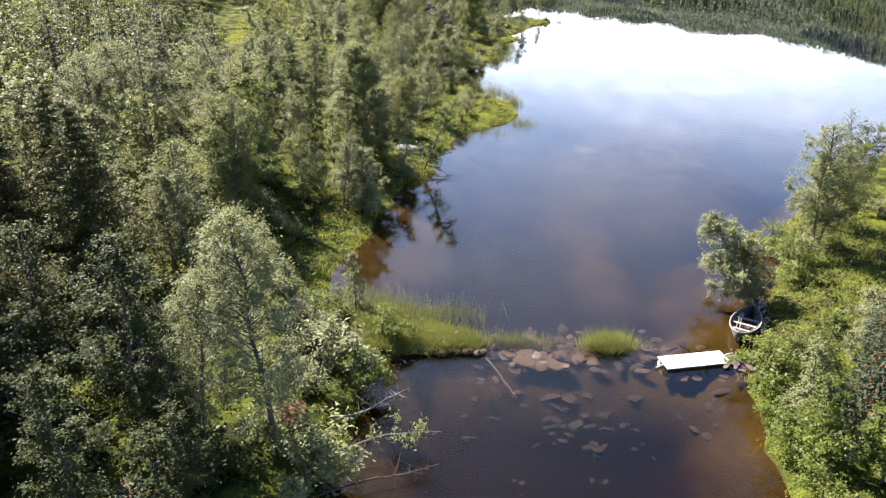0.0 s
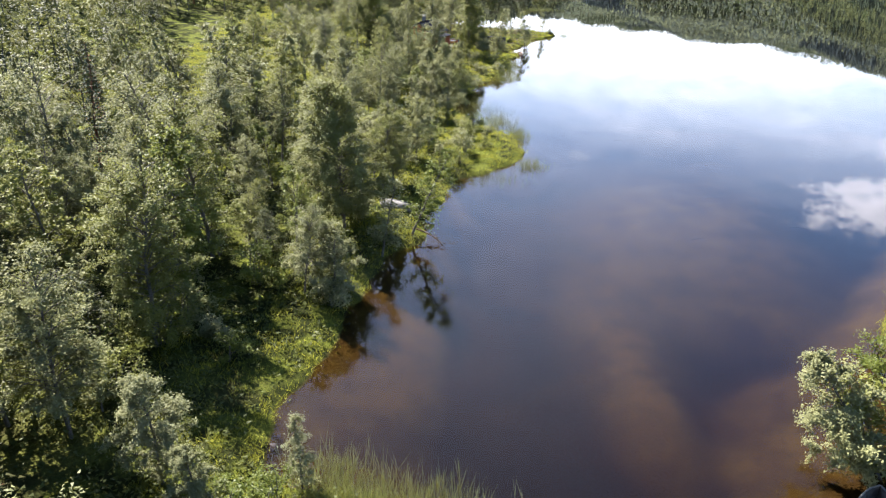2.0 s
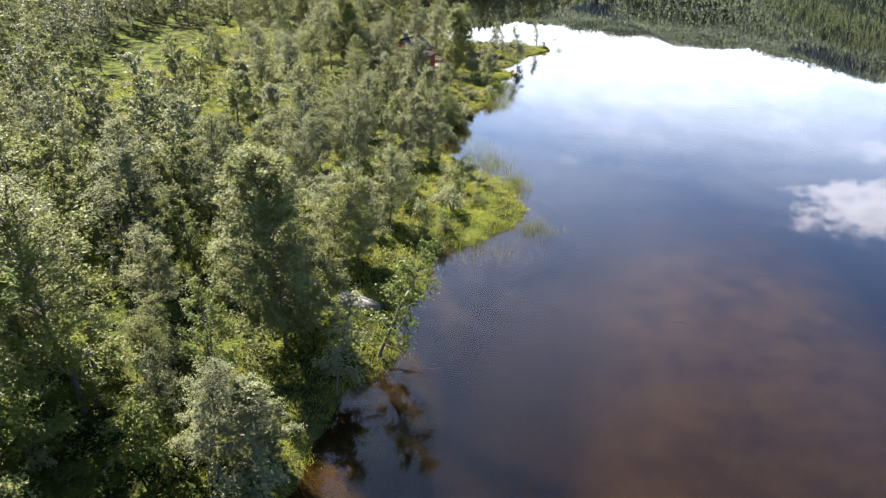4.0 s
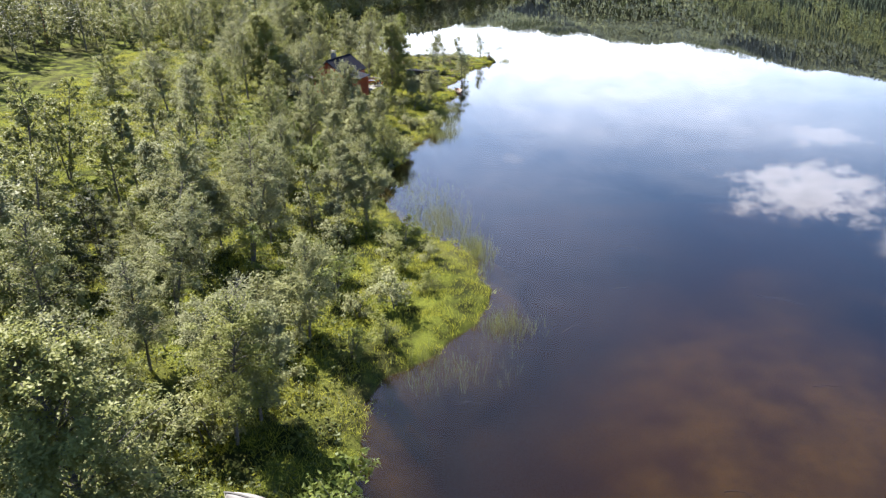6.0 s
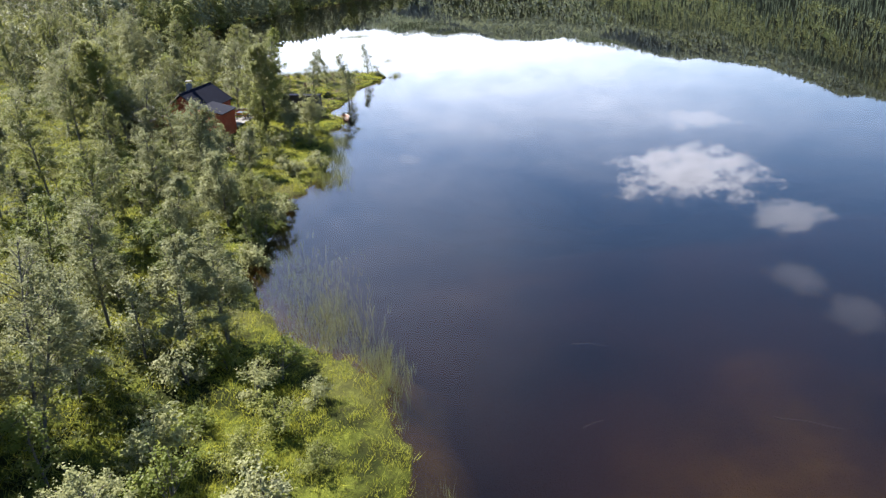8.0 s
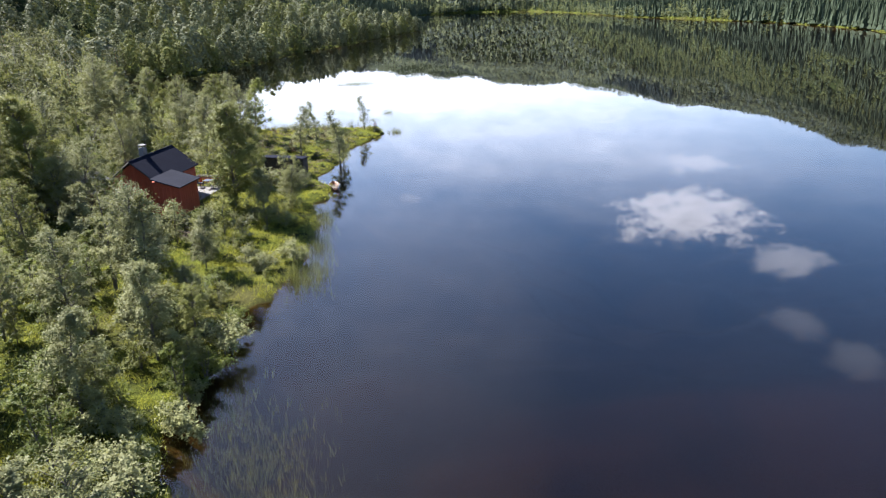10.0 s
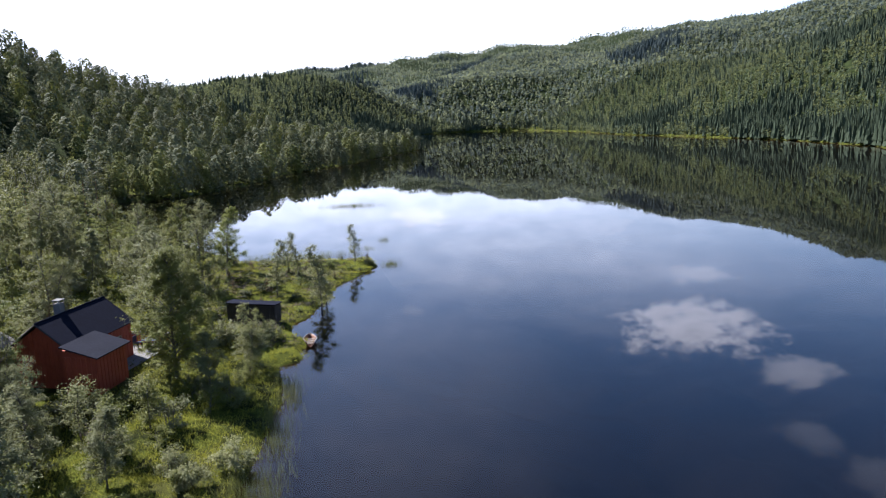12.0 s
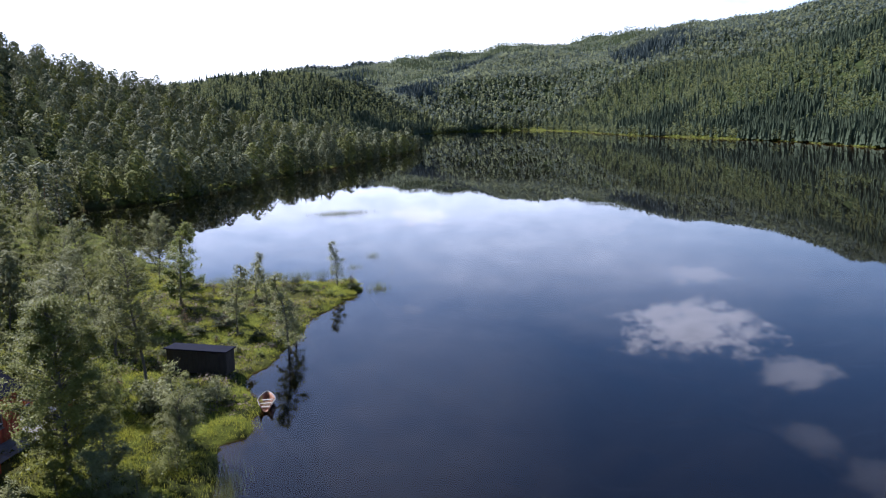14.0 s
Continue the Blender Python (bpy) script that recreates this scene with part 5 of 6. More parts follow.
# ---- fallen and sunken wood ----
def branch(name, label, path, r0, mat, twigs=0, leafy=0, seed=0, parent_name="branch"):
    rng = np.random.default_rng(seed)
    p = np.array(path, dtype=float)
    t = np.linspace(0, 1, len(p))
    q = np.linspace(0, 1, 10)
    fine = np.stack([np.interp(q, t, p[:, i]) for i in range(3)], 1) + rng.normal(0, 0.02, (10, 3))
    o = fine[0].copy()
    fine = fine - o
    ob = base(name, pose(*o), label, parent_name)
    v, f = tube(fine, r0 * (1 - 0.75 * q) + 0.006, 6)
    np_part("limb", v, f, mat, ob, True)
    tw, ends = [], []
    for k in range(twigs):
        u = rng.uniform(0.25, 1.0)
        a = np.array([np.interp(u, q, fine[:, i]) for i in range(3)])
        d = rng.normal(0, 1, 3) * (1, 1, 0.6)
        d[2] = abs(d[2]) * 0.7
        L = rng.uniform(0.4, 1.0)
        tp = np.stack([a, a + d * 0.35 * L, a + d * 0.62 * L + (0, 0, 0.08)])
        tw.append(tube(tp, [0.016, 0.011, 0.004], 4))
        ends.append(tp[2])
        tp2 = np.stack([tp[1], tp[1] + rng.normal(0, 0.22, 3), tp[1] + rng.normal(0, 0.35, 3)])
        tw.append(tube(tp2, [0.009, 0.006, 0.003], 3))
    for v, f in tw:
        np_part("twig", v, f, mat, ob)
    if leafy:
        e = np.array(ends)[rng.integers(0, len(ends), leafy)]
        v, f = leaves(rng, e + rng.normal(0, 0.16, (leafy, 3)), 0.075)
        np_part("foliage", v, f, M_BIRCH, ob)
    return ob


branch("fallen_birch", "pale fallen birch stem reaching out over the pool", [(-5.2, 22.4, 0.9), (-3.8, 23.0, 0.55), (-2.6, 23.5, 0.75), (-1.4, 23.6, 0.8), (-0.3, 23.75, 0.7)], 0.035, M_BARK, 7, 200, 3, "fallen tree")
branch("bare_branch", "bare grey branch over the dark water", [(-4.4, 24.9, 0.5), (-3.4, 25.2, 0.45), (-2.6, 25.8, 0.6), (-1.9, 26.2, 0.75)], 0.04, M_BARK_DEAD, 12, 0, 4)
branch("bare_branch", "dark bare branch hanging over the water", [(-4.6, 20.9, 0.3), (-3.0, 21.6, 0.35), (-1.6, 22.0, 0.3), (-0.4, 22.4, 0.4)], 0.04, M_SOIL, 12, 0, 5)
branch("bare_branch", "dark bare branch hanging over the water", [(-1.2, 57.2, 0.7), (-0.2, 56.8, 0.5), (0.5, 56.2, 0.25), (0.9, 55.6, 0.1)], 0.05, M_SOIL, 14, 0, 6)
branch("sunken_branch", "long pale pole lying on the pool bed", [(1.7, 30.2, -0.02), (2.3, 28.9, -0.15), (2.9, 27.5, -0.35)], 0.035, M_BARK_DEAD, 0, 0, 7)
for _x, _y, _a, _l in [(16.3, 77.2, 12, 1.1), (21.8, 66.3, -8, 1.4), (5.9, 67.2, -10, 1.0), (12.0, 73.0, 35, 1.3), (19.0, 83.0, -25, 1.6), (14.5, 60.5, -20, 0.9), (24.5, 74.5, -35, 2.6), (9.8, 74.0, 20, 1.2), (17.8, 57.8, 5, 1.0), (25.5, 60.0, -5, 1.2)]:
    _c, _s = math.cos(radians(_a)) * _l, math.sin(radians(_a)) * _l
    branch("sunken_branch", "dark waterlogged branch lying in the lake", [(_x - _c / 2, _y - _s / 2, -0.08), (_x, _y + 0.07, -0.04), (_x + _c / 2, _y + _s / 2, -0.1)], 0.028, M_STONE_WET_DIM, 0, 0, int(_x * 10))


# ---- stones of the sill and the pool ----
def stone_meshes(count, mat):
    rng = np.random.default_rng(44)
    out = []
    for k in range(count):
        bm = bmesh.new()
        for _ in range(30):
            p = rng.normal(0, 1, 3)
            p /= np.linalg.norm(p)
            p = np.sign(p) * np.abs(p) ** 0.85
            bm.verts.new(p * (0.5, 0.38, 0.22) * rng.uniform(0.85, 1.1))
        bmesh.ops.convex_hull(bm, input=bm.verts)
        loose = [v for v in bm.verts if not v.link_faces]
        bmesh.ops.delete(bm, geom=loose, context="VERTS")
        me = bpy.data.meshes.new("stone")
        bm.to_mesh(me)
        bm.free()
        me.materials.append(mat)
        out.append(me)
    return out


STONES = stone_meshes(7, M_STONE) + stone_meshes(7, M_STONE_WET_DIM)
CLODS = stone_meshes(5, M_SOIL)


def stones(parent, spots, rng, lo, hi, rise, wet=False):
    for x, y, z in spots:
        s = rng.uniform(lo, hi) * rng.uniform(0.7, 1.2)
        ob = new("stone", STONES[rng.integers(0, 7) + (7 if wet else 0)])
        ob.parent = parent
        ob.matrix_basis = pose(x, y, z + rise * s, *rng.normal(0, 8, 2), rng.uniform(0, 360)) @ Matrix.Diagonal((s, s * rng.uniform(0.7, 1.2), s * 0.45, 1))


def build_stones():
    rng = np.random.default_rng(8)
    sill = base("stone_sill", Matrix(), "low sill of brown field stones just under the water", "stone sill", kind="structure")
    n = 285
    t = rng.uniform(0, 1, n)
    i = np.clip((t * 3).astype(int), 0, 2)
    p = SILL[i] + (SILL[i + 1] - SILL[i]) * (t * 3 - i)[:, None] + rng.normal(0, 0.85, (n, 2)) * (0.3, 1)
    z, d = land(p[:, 0], p[:, 1])
    stones(sill, np.stack([p[:, 0], p[:, 1], np.clip(z, -0.36, -0.20)], 1)[d < 0.1][::2], rng, 0.35, 0.85, 0.05, True)
    stones(sill, np.stack([p[:, 0], p[:, 1], np.clip(z, -0.30, -0.14)], 1)[d < 0.1][1::2], rng, 0.3, 0.75, 0.04)
    p = rng.normal(0, 1, (30, 2)) * (0.6, 0.4) + (4.0, 29.9)
    stones(sill, np.stack([p[:, 0], p[:, 1], 0 * p[:, 0] - 0.11], 1), rng, 0.4, 0.9, 0.02)
    p = rng.normal(0, 1, (14, 2)) * (0.35, 0.35) + (12.9, 29.3)
    stones(sill, np.stack([p[:, 0], p[:, 1], 0 * p[:, 0] + 0.02], 1), rng, 0.3, 0.6, 0.1)
    # clods of peat along the torn edge of the grassy spit
    edge = base("peat_edge", Matrix(), "torn edge of dark peat below the grassy spit", "peat", kind="structure")
    x = np.linspace(-2.7, 1.7, 22) + rng.normal(0, 0.06, 22)
    for k, (a, b) in enumerate(zip(x, 30.25 + rng.normal(0, 0.07, 22))):
        ob = new("clod", CLODS[k % 5])
        ob.parent = edge
        ob.matrix_basis = pose(a, b, 0.06, *rng.normal(0, 8, 2), rng.uniform(0, 360)) @ Matrix.Diagonal((rng.uniform(0.35, 0.6), rng.uniform(0.35, 0.5), 0.7, 1))
    bed = base("pool_stones", Matrix(), "scattered stones on the bed of the shallow pool", "stones", kind="structure")
    groups = [(0.3, 26.8, 0.6, 0.35, 12), (4.8, 27.6, 0.9, 0.8, 22), (6.3, 26.0, 1.3, 0.9, 26), (2.6, 28.6, 1.6, 0.6, 18), (9.5, 27.0, 2.0, 1.2, 22), (4.0, 23.5, 2.5, 1.5, 18)]
    for x, y, rx, ry, k in groups:
        p = rng.normal(0, 1, (k, 2)) * (rx, ry) + (x, y)
        z, d = land(p[:, 0], p[:, 1])
        stones(bed, np.stack([p[:, 0], p[:, 1], z], 1)[d < -0.2], rng, 0.3, 0.9, -0.12, True)
    # stones along the foot of the near banks
    bank = base("bank_stones", Matrix(), "dark stones along the foot of the bank", "stones", kind="structure")
    xy = []
    for (ax, ay), (bx, by) in zip(LEFT_SHORE[4:17], LEFT_SHORE[5:18]):
        for _ in range(5):
            u = rng.uniform()
            xy.append((ax + u * (bx - ax) + rng.normal(0, 0.18), ay + u * (by - ay) + rng.normal(0, 0.18)))
    stones(bank, [(x, y, -0.05) for x, y in xy], rng, 0.15, 0.42, 0.02, True)


build_stones()


# ---- dock ----
def build_dock():
    c = Vector((11.14, 29.5, -0.27))
    a = 9.6
    dock = base("dock", pose(c.x, c.y, c.z, 0, 0, a), "bleached plank footbridge laid from the sill to the bank", "dock")
    for k in range(5):
        part("plank", boxed((3.06, 0.196, 0.05), pose(0.01 * (k % 2), -0.404 + 0.202 * k, 0.38), 0.008), M_DOCK, dock)
    for x in (-1.25, 0.0, 1.25):
        part("crossbeam", boxed((0.12, 0.9, 0.10), pose(x, 0, 0.303), 0.008), M_OLD, dock)
    for y in (-0.36, 0.36):
        part("stringer", boxed((2.9, 0.1, 0.13), pose(0, y, 0.186), 0.01), M_OLD, dock)
    for x, y in ((-1.2, -0.22), (-1.2, 0.22), (1.2, -0.22), (1.2, 0.22)):
        part("post", boxed((0.12, 0.12, 0.6), pose(x, y, -0.18), 0.015), M_OLD, dock)
    for k, (x, y, r) in enumerate([(1.75, 0.15, 20), (1.8, -0.1, -15), (1.9, -0.3, 35), (-1.6, 0.1, 60), (-1.65, -0.2, 15)]):
        log = base("driftwood", pose(c.x + x * math.cos(radians(a)) - y * math.sin(radians(a)), c.y + x * math.sin(radians(a)) + y * math.cos(radians(a)), 0.06, 0, 0, a + r),
                   "grey weathered driftwood piece beside the dock", "driftwood", "driftwood by the dock")
        v, f = tube(np.array([(-0.35, 0, 0), (0, 0.03, 0.02), (0.35, 0, 0)]), [0.07, 0.08, 0.05], 6)
        np_part("log", v, f, M_OLD, log, True)


build_dock()


# ---- boats ----
def hull(length, beam, depth, stern=0.0, stations=15, ribs=9):
    """Outer and inner skin of an open boat along x, keel near z = 0; stern: width of the transom as a share of the beam."""
    def skin(inset):
        rows = []
        for i in range(stations):
            s = i / (stations - 1)
            w = math.sin(math.pi * (0.5 * s * (1 - stern) + 0.5 * stern if False else s)) ** 0.62 if stern == 0 else (stern + (1 - stern) * math.sin(math.pi * min(1, s * 0.95 + 0.05) * 0.55) if s < 0.5 else math.sin(math.pi * (0.5 + (s - 0.5))) ** 0.62)
            w = max(w, 0.02) * beam / 2 - inset
            sheer = depth * (1 + 0.35 * abs(2 * s - 1) ** 2.2)
            keel = depth * 0.28 * abs(2 * s - 1) ** 3 + inset
            row = []
            for j in range(ribs):
                u = j / (ribs - 1) * 2 - 1
                prof = abs(u) ** 2.0
                y = math.copysign(max(w, 0.004) * min(1, abs(u) ** 0.75), u)
                row.append((length * (s - 0.5) * (1 - 0.6 * inset / length), y, keel + (sheer - keel) * prof))
            rows.append(row)
        return np.array(rows)
    n, m = stations, ribs
    out, inn = skin(0.0), skin(0.035)
    v = np.concatenate([out.reshape(-1, 3), inn.reshape(-1, 3)])
    i, j = np.meshgrid(np.arange(n - 1), np.arange(m - 1), indexing="ij")
    k = (i * m + j).ravel()
    f1 = np.stack([k, k + m, k + m + 1, k + 1], 1)
    f2 = f1[:, ::-1] + n * m
    r = []
    for jj in (0, m - 1):
        for ii in range(n - 1):
            a, b = ii * m + jj, (ii + 1) * m + jj
            r.append((a, b, b + n * m, a + n * m) if jj else (b, a, a + n * m, b + n * m))
    for ii in (0, n - 1):
        for jj in range(m - 1):
            a, b = ii * m + jj, ii * m + jj + 1
            r.append((a, b, b + n * m, a + n * m) if not ii else (b, a, a + n * m, b + n * m))
    return v, np.concatenate([f1, f2, np.array(r)]), out


def boat(name, label, m, length, beam, depth, mat, rail_mat, stern=0.0, thwarts=(0.33, 0.52, 0.7), oars=False, bottom=True):
    ob = base(name, m, label, "boat")
    v, f, out = hull(length, beam, depth, stern)
    np_part("hull", v, f, mat, ob, True)
    for side in (0, -1):
        edge = out[:, side] + (0, 0, 0.012)
        tv, tf = tube(edge, np.full(len(edge), 0.032), 5)
        np_part("gunwale", tv, tf, rail_mat, ob, True)
    kv, kf = tube(out[:, 4] + (0, 0, -0.02), np.full(len(out), 0.035), 4)
    np_part("keel", kv, kf, mat, ob)
    for s in thwarts:
        k = s * (len(out) - 1)
        w = abs(np.interp(k, np.arange(len(out)), out[:, -1, 1])) * 1.72
        part("thwart", boxed((0.17, w, 0.03), pose(length * (s - 0.5), 0, depth * 0.72), 0.006), rail_mat, ob)
    for s in np.linspace(0.16, 0.84, 8):
        k = s * (len(out) - 1)
        row = np.array([[np.interp(k, np.arange(len(out)), out[:, j, i]) for i in range(3)] for j in range(out.shape[1])])
        row[:, 1] *= 0.93
        row[:, 2] += 0.045
        rv, rf = tube(row, np.full(len(row), 0.018), 4)
        np_part("rib", rv, rf, mat, ob)
    if bottom:
        for y in (-0.16, 0.0, 0.16):
            part("floorboard", boxed((length * 0.5, 0.13, 0.015), pose(0, y, depth * 0.33)), M_SOIL, ob)
    if oars:
        for y, a in ((0.22, 7), (0.34, 4)):
            tv, tf = tube(np.array([(-1.2, 0, 0), (0.3, 0, 0), (0.55, 0, 0)]), [0.022, 0.025, 0.025], 5)
            oar = np_part("oar", tv, tf, rail_mat, ob)
            oar.matrix_basis = pose(0.1, y, depth * 0.78, 0, 0, a)
            part("blade", boxed((0.6, 0.14, 0.018), pose(0.8, 0, 0), 0.005), rail_mat, oar)
    return ob


boat("rowing_boat", "open wooden rowing boat with pale gunwale moored at the bank", pose(14.66, 32.5, -0.12, 0, 3, 56), 3.75, 1.36, 0.5, M_HULL, M_OLD_PALE, 0.0, (0.3, 0.48, 0.66), True)
boat("dinghy", "small varnished wooden dinghy with pale seats moored by the shed", pose(15.7, 140.0, -0.1, 0, 3, 86), 2.75, 1.12, 0.42, M_BOAT, M_OLD_PALE, 0.55, (0.18, 0.42, 0.66))
boat("overturned_boat", "grey weathered rowing boat lying keel up on the bank", pose(-2.4, 61.0, ground_z(-2.4, 61.0) + 0.46, 180, 0, -30), 2.6, 1.05, 0.5, M_OLD, M_OLD, 0.0, (0.3, 0.5, 0.7), False, False)


# ---- buildings ----
def boards(parent, length, height, m, mat, width=0.17, gable=0.0, skip=()):
    """Upright cladding boards on a wall that runs along x with its face to -y; gable: rise of a middle peak. skip: openings x0, x1, z0, z1."""
    n = max(1, round(length / width))
    w = length / n
    for k in range(n):
        x0, x1 = k * w, (k + 1) * w
        xc = (x0 + x1) / 2

        def top(x):
            return height + gable * (1 - abs(2 * x / length - 1))
        spans = [(0.0, None)]
        for a, b, z0, z1 in skip:
            if a < xc < b:
                spans = [(0.0, z0), (z1, None)]
        for lo, hi in spans:
            bm = bmesh.new()
            out = 0.022 if k % 2 else 0.034
            e = 0.006
            vs = []
            for y in (0.0, -out):
                vs.append([bm.verts.new((x0 + e, y, lo)), bm.verts.new((x1 - e, y, lo)), bm.verts.new((x1 - e, y, top(x1) if hi is None else hi)), bm.verts.new((x0 + e, y, top(x0) if hi is None else hi))])
            b, a = vs
            bm.faces.new((a[0], a[1], a[2], a[3]))
            bm.faces.new((b[3], b[2], b[1], b[0]))
            for i in range(4):
                j = (i + 1) % 4
                bm.faces.new((a[j], a[i], b[i], b[j]))
            ob = part("board", bm, mat, parent)
            ob.matrix_basis = m


def slab(name, corners, thick, mat, parent):
    """A sheet over four corners, thickened downwards."""
    bm = bmesh.new()
    c = [Vector(p) for p in corners]
    n = (c[1] - c[0]).cross(c[3] - c[0]).normalized()
    if n.z < 0:
        n = -n
    t = [bm.verts.new(p) for p in c]
    b = [bm.verts.new(p - n * thick) for p in c]
    bm.faces.new(t)
    bm.faces.new(b[::-1])
    for i in range(4):
        j = (i + 1) % 4
        bm.faces.new((t[i], b[i], b[j], t[j]))
    bmesh.ops.recalc_face_normals(bm, faces=bm.faces)
    return part(name, bm, mat, parent)


def window(parent, w, h, m, bars=1):
    """A pale wood framed window on a wall along x that faces -y; m is its lower left corner."""
    win = new("window")
    win.parent = parent
    win.matrix_basis = m
    part("frame", boxed((w + 0.12, 0.06, 0.06), pose(w / 2, -0.03, -0.03), 0.004), M_OLD_PALE, win)
    part("frame", boxed((w + 0.12, 0.06, 0.06), pose(w / 2, -0.03, h + 0.03), 0.004), M_OLD_PALE, win)
    for x in (-0.03, w + 0.03):
        part("frame", boxed((0.06, 0.06, h), pose(x, -0.03, h / 2), 0.004), M_OLD_PALE, win)
    for k in range(bars):
        part("glazing_bar", boxed((0.03, 0.04, h), pose(w * (k + 1) / (bars + 1), -0.02, h / 2)), M_OLD_PALE, win)
    part("glazing_bar", boxed((w, 0.04, 0.03), pose(w / 2, -0.017, h / 2)), M_OLD_PALE, win)
    part("pane", boxed((w, 0.01, h), pose(w / 2, 0.005, h / 2)), M_GLASS, win)
    part("sill", boxed((w + 0.2, 0.1, 0.03), pose(w / 2, -0.07, -0.075), 0.004), M_OLD_PALE, win)
    return win


def roof_plane(parent, name, a, b, c, d, mat):
    """A felt-covered roof plane a-b (eave), c-d (ridge)."""
    roof = slab(name, (a, b, c, d), 0.09, mat, parent)
    return roof


def build_cabin():
    # local frame: x from the north gable southwards along the ridge, y towards the lake
    gz = 1.65
    ang = math.degrees(math.atan2(-0.907, -0.42))
    frame_m = Matrix(((-0.42, 0.907, 0, 1.09), (-0.907, -0.42, 0, 137.1), (0, 0, 1, gz), (0, 0, 0, 1)))
    cabin = base("cabin", frame_m, "small red-painted timber cabin with dark roof and chimney", "cabin")
    L, hw, eave, top = 6.9, 2.0, 2.72, 4.22
    x0, x1 = 0.3, L - 0.3
    W = x1 - x0
    # wall cores
    core = bmesh.new()
    pts = [(-hw, 0), (hw, 0), (hw, eave), (0, top - 0.12), (-hw, eave)]
    r0 = [core.verts.new((x0, y, z)) for y, z in pts]
    r1 = [core.verts.new((x1, y, z)) for y, z in pts]
    core.faces.new(r0[::-1])
    core.faces.new(r1)
    for i in range(5):
        j = (i + 1) % 5
        core.faces.new((r0[i], r0[j], r1[j], r1[i]))
    bmesh.ops.recalc_face_normals(core, faces=core.faces)
    part("wall", core, M_RED, cabin)
    # lake wall faces +y: run along -x; gables
    lake = pose(x1, hw, 0, 0, 0, 180)
    boards(cabin, W, eave, lake, M_RED, skip=((W - 2.1, W - 1.2, 1.0, 1.9),))
    window(cabin, 0.9, 0.9, lake @ pose(W - 2.1, -0.02, 1.0))
    north = pose(x0, hw, 0, 0, 0, -90)
    boards(cabin, 2 * hw, eave, north, M_RED, gable=top - eave - 0.12)
    south = pose(x1, -hw, 0, 0, 0, 90)
    boards(cabin, 2 * hw, eave, south, M_RED, gable=top - eave - 0.12)
    boards(cabin, W, eave, pose(x0, -hw, 0), M_RED)
    ov = 0.28
    slope = (top - eave) / hw
    e = hw + ov
    ze = eave - slope * ov + 0.1
    roof_plane(cabin, "roof", (0, e, ze), (L, e, ze), (L, 0, top + 0.1), (0, 0, top + 0.1), M_ROOF)
    roof_plane(cabin, "roof", (L, -e, ze), (0, -e, ze), (0, 0, top + 0.1), (L, 0, top + 0.1), M_ROOF)
    v, f = tube(np.array([(0, 0, top + 0.11), (L / 2, 0, top + 0.11), (L, 0, top + 0.11)]), [0.06] * 3, 6)
    np_part("ridge_cap", v, f, M_ROOF, cabin)
    for xx in (0.0, L):
        for s in (1, -1):
            a, b = Vector((xx, s * e, ze - 0.06)), Vector((xx, 0, top + 0.04))
            v, f = tube(np.array([a, (a + b) / 2, b]), [0.06] * 3, 4)
            np_part("bargeboard", v, f, M_TAR, cabin)
    # corner boards and plinth
    for x, y in ((x0, hw), (x1, hw), (x0, -hw), (x1, -hw)):
        part("corner_board", boxed((0.12, 0.12, eave - 0.02), pose(x, y, eave / 2), 0.006), M_RED, cabin)
    part("plinth", boxed((W - 0.1, 2 * hw - 0.1, 0.9), pose(L / 2, 0, -0.46), 0.02), M_TAR, cabin)
    # chimney
    ch = part("chimney", boxed((0.48, 0.48, 1.4), pose(4.2, -0.3, 4.25), 0.02), M_BRICK, cabin, "grey masonry chimney")
    part("flashing", boxed((0.72, 0.72, 0.12), pose(4.2, -0.3, 4.05), 0.01), M_ROOF, ch)
    for sx in (-0.22, 0.22):
        for sy in (-0.22, 0.22):
            part("cap_post", boxed((0.04, 0.04, 0.16), pose(4.2 + sx, -0.3 + sy, 5.08)), M_METAL, ch)
    part("cap", boxed((0.58, 0.58, 0.04), pose(4.2, -0.3, 5.18), 0.01), M_OLD, ch, "weathered grey chimney cap")
    # lean-to on the lake side
    ax0, ax1, ay = 4.25, 7.25, 4.25
    zi, zo = 2.78, 2.35
    core = bmesh.new()
    lo = [core.verts.new(p) for p in ((ax0, hw - 0.05, -0.1), (ax1, hw - 0.05, -0.1), (ax1, ay, -0.1), (ax0, ay, -0.1))]
    hi = [core.verts.new(p) for p in ((ax0, hw - 0.05, zi), (ax1, hw - 0.05, zi), (ax1, ay, zo), (ax0, ay, zo))]
    core.faces.new(lo[::-1])
    core.faces.new(hi)
    for i in range(4):
        j = (i + 1) % 4
        core.faces.new((lo[i], lo[j], hi[j], hi[i]))
    bmesh.ops.recalc_face_normals(core, faces=core.faces)
    part("annex_wall", core, M_RED, cabin, "red board lean-to wall")
    boards(cabin, ax1 - ax0, zo + 0.1, pose(ax1, ay, -0.1, 0, 0, 180), M_RED)
    boards(cabin, ay - hw, zo + 0.1, pose(ax1, hw, -0.1, 0, 0, 90), M_RED)
    boards(cabin, ay - hw, zo + 0.1, pose(ax0, ay, -0.1, 0, 0, -90), M_RED)
    slab("annex_roof", ((ax0 - 0.25, ay + 0.25, zo + 0.08), (ax1 + 0.25, ay + 0.25, zo + 0.08), (ax1 + 0.25, 1.95, zi + 0.30), (ax0 - 0.25, 1.95, zi + 0.30)), 0.08, M_ROOF_GREY, cabin)["label"] = "lighter grey felt lean-to roof"
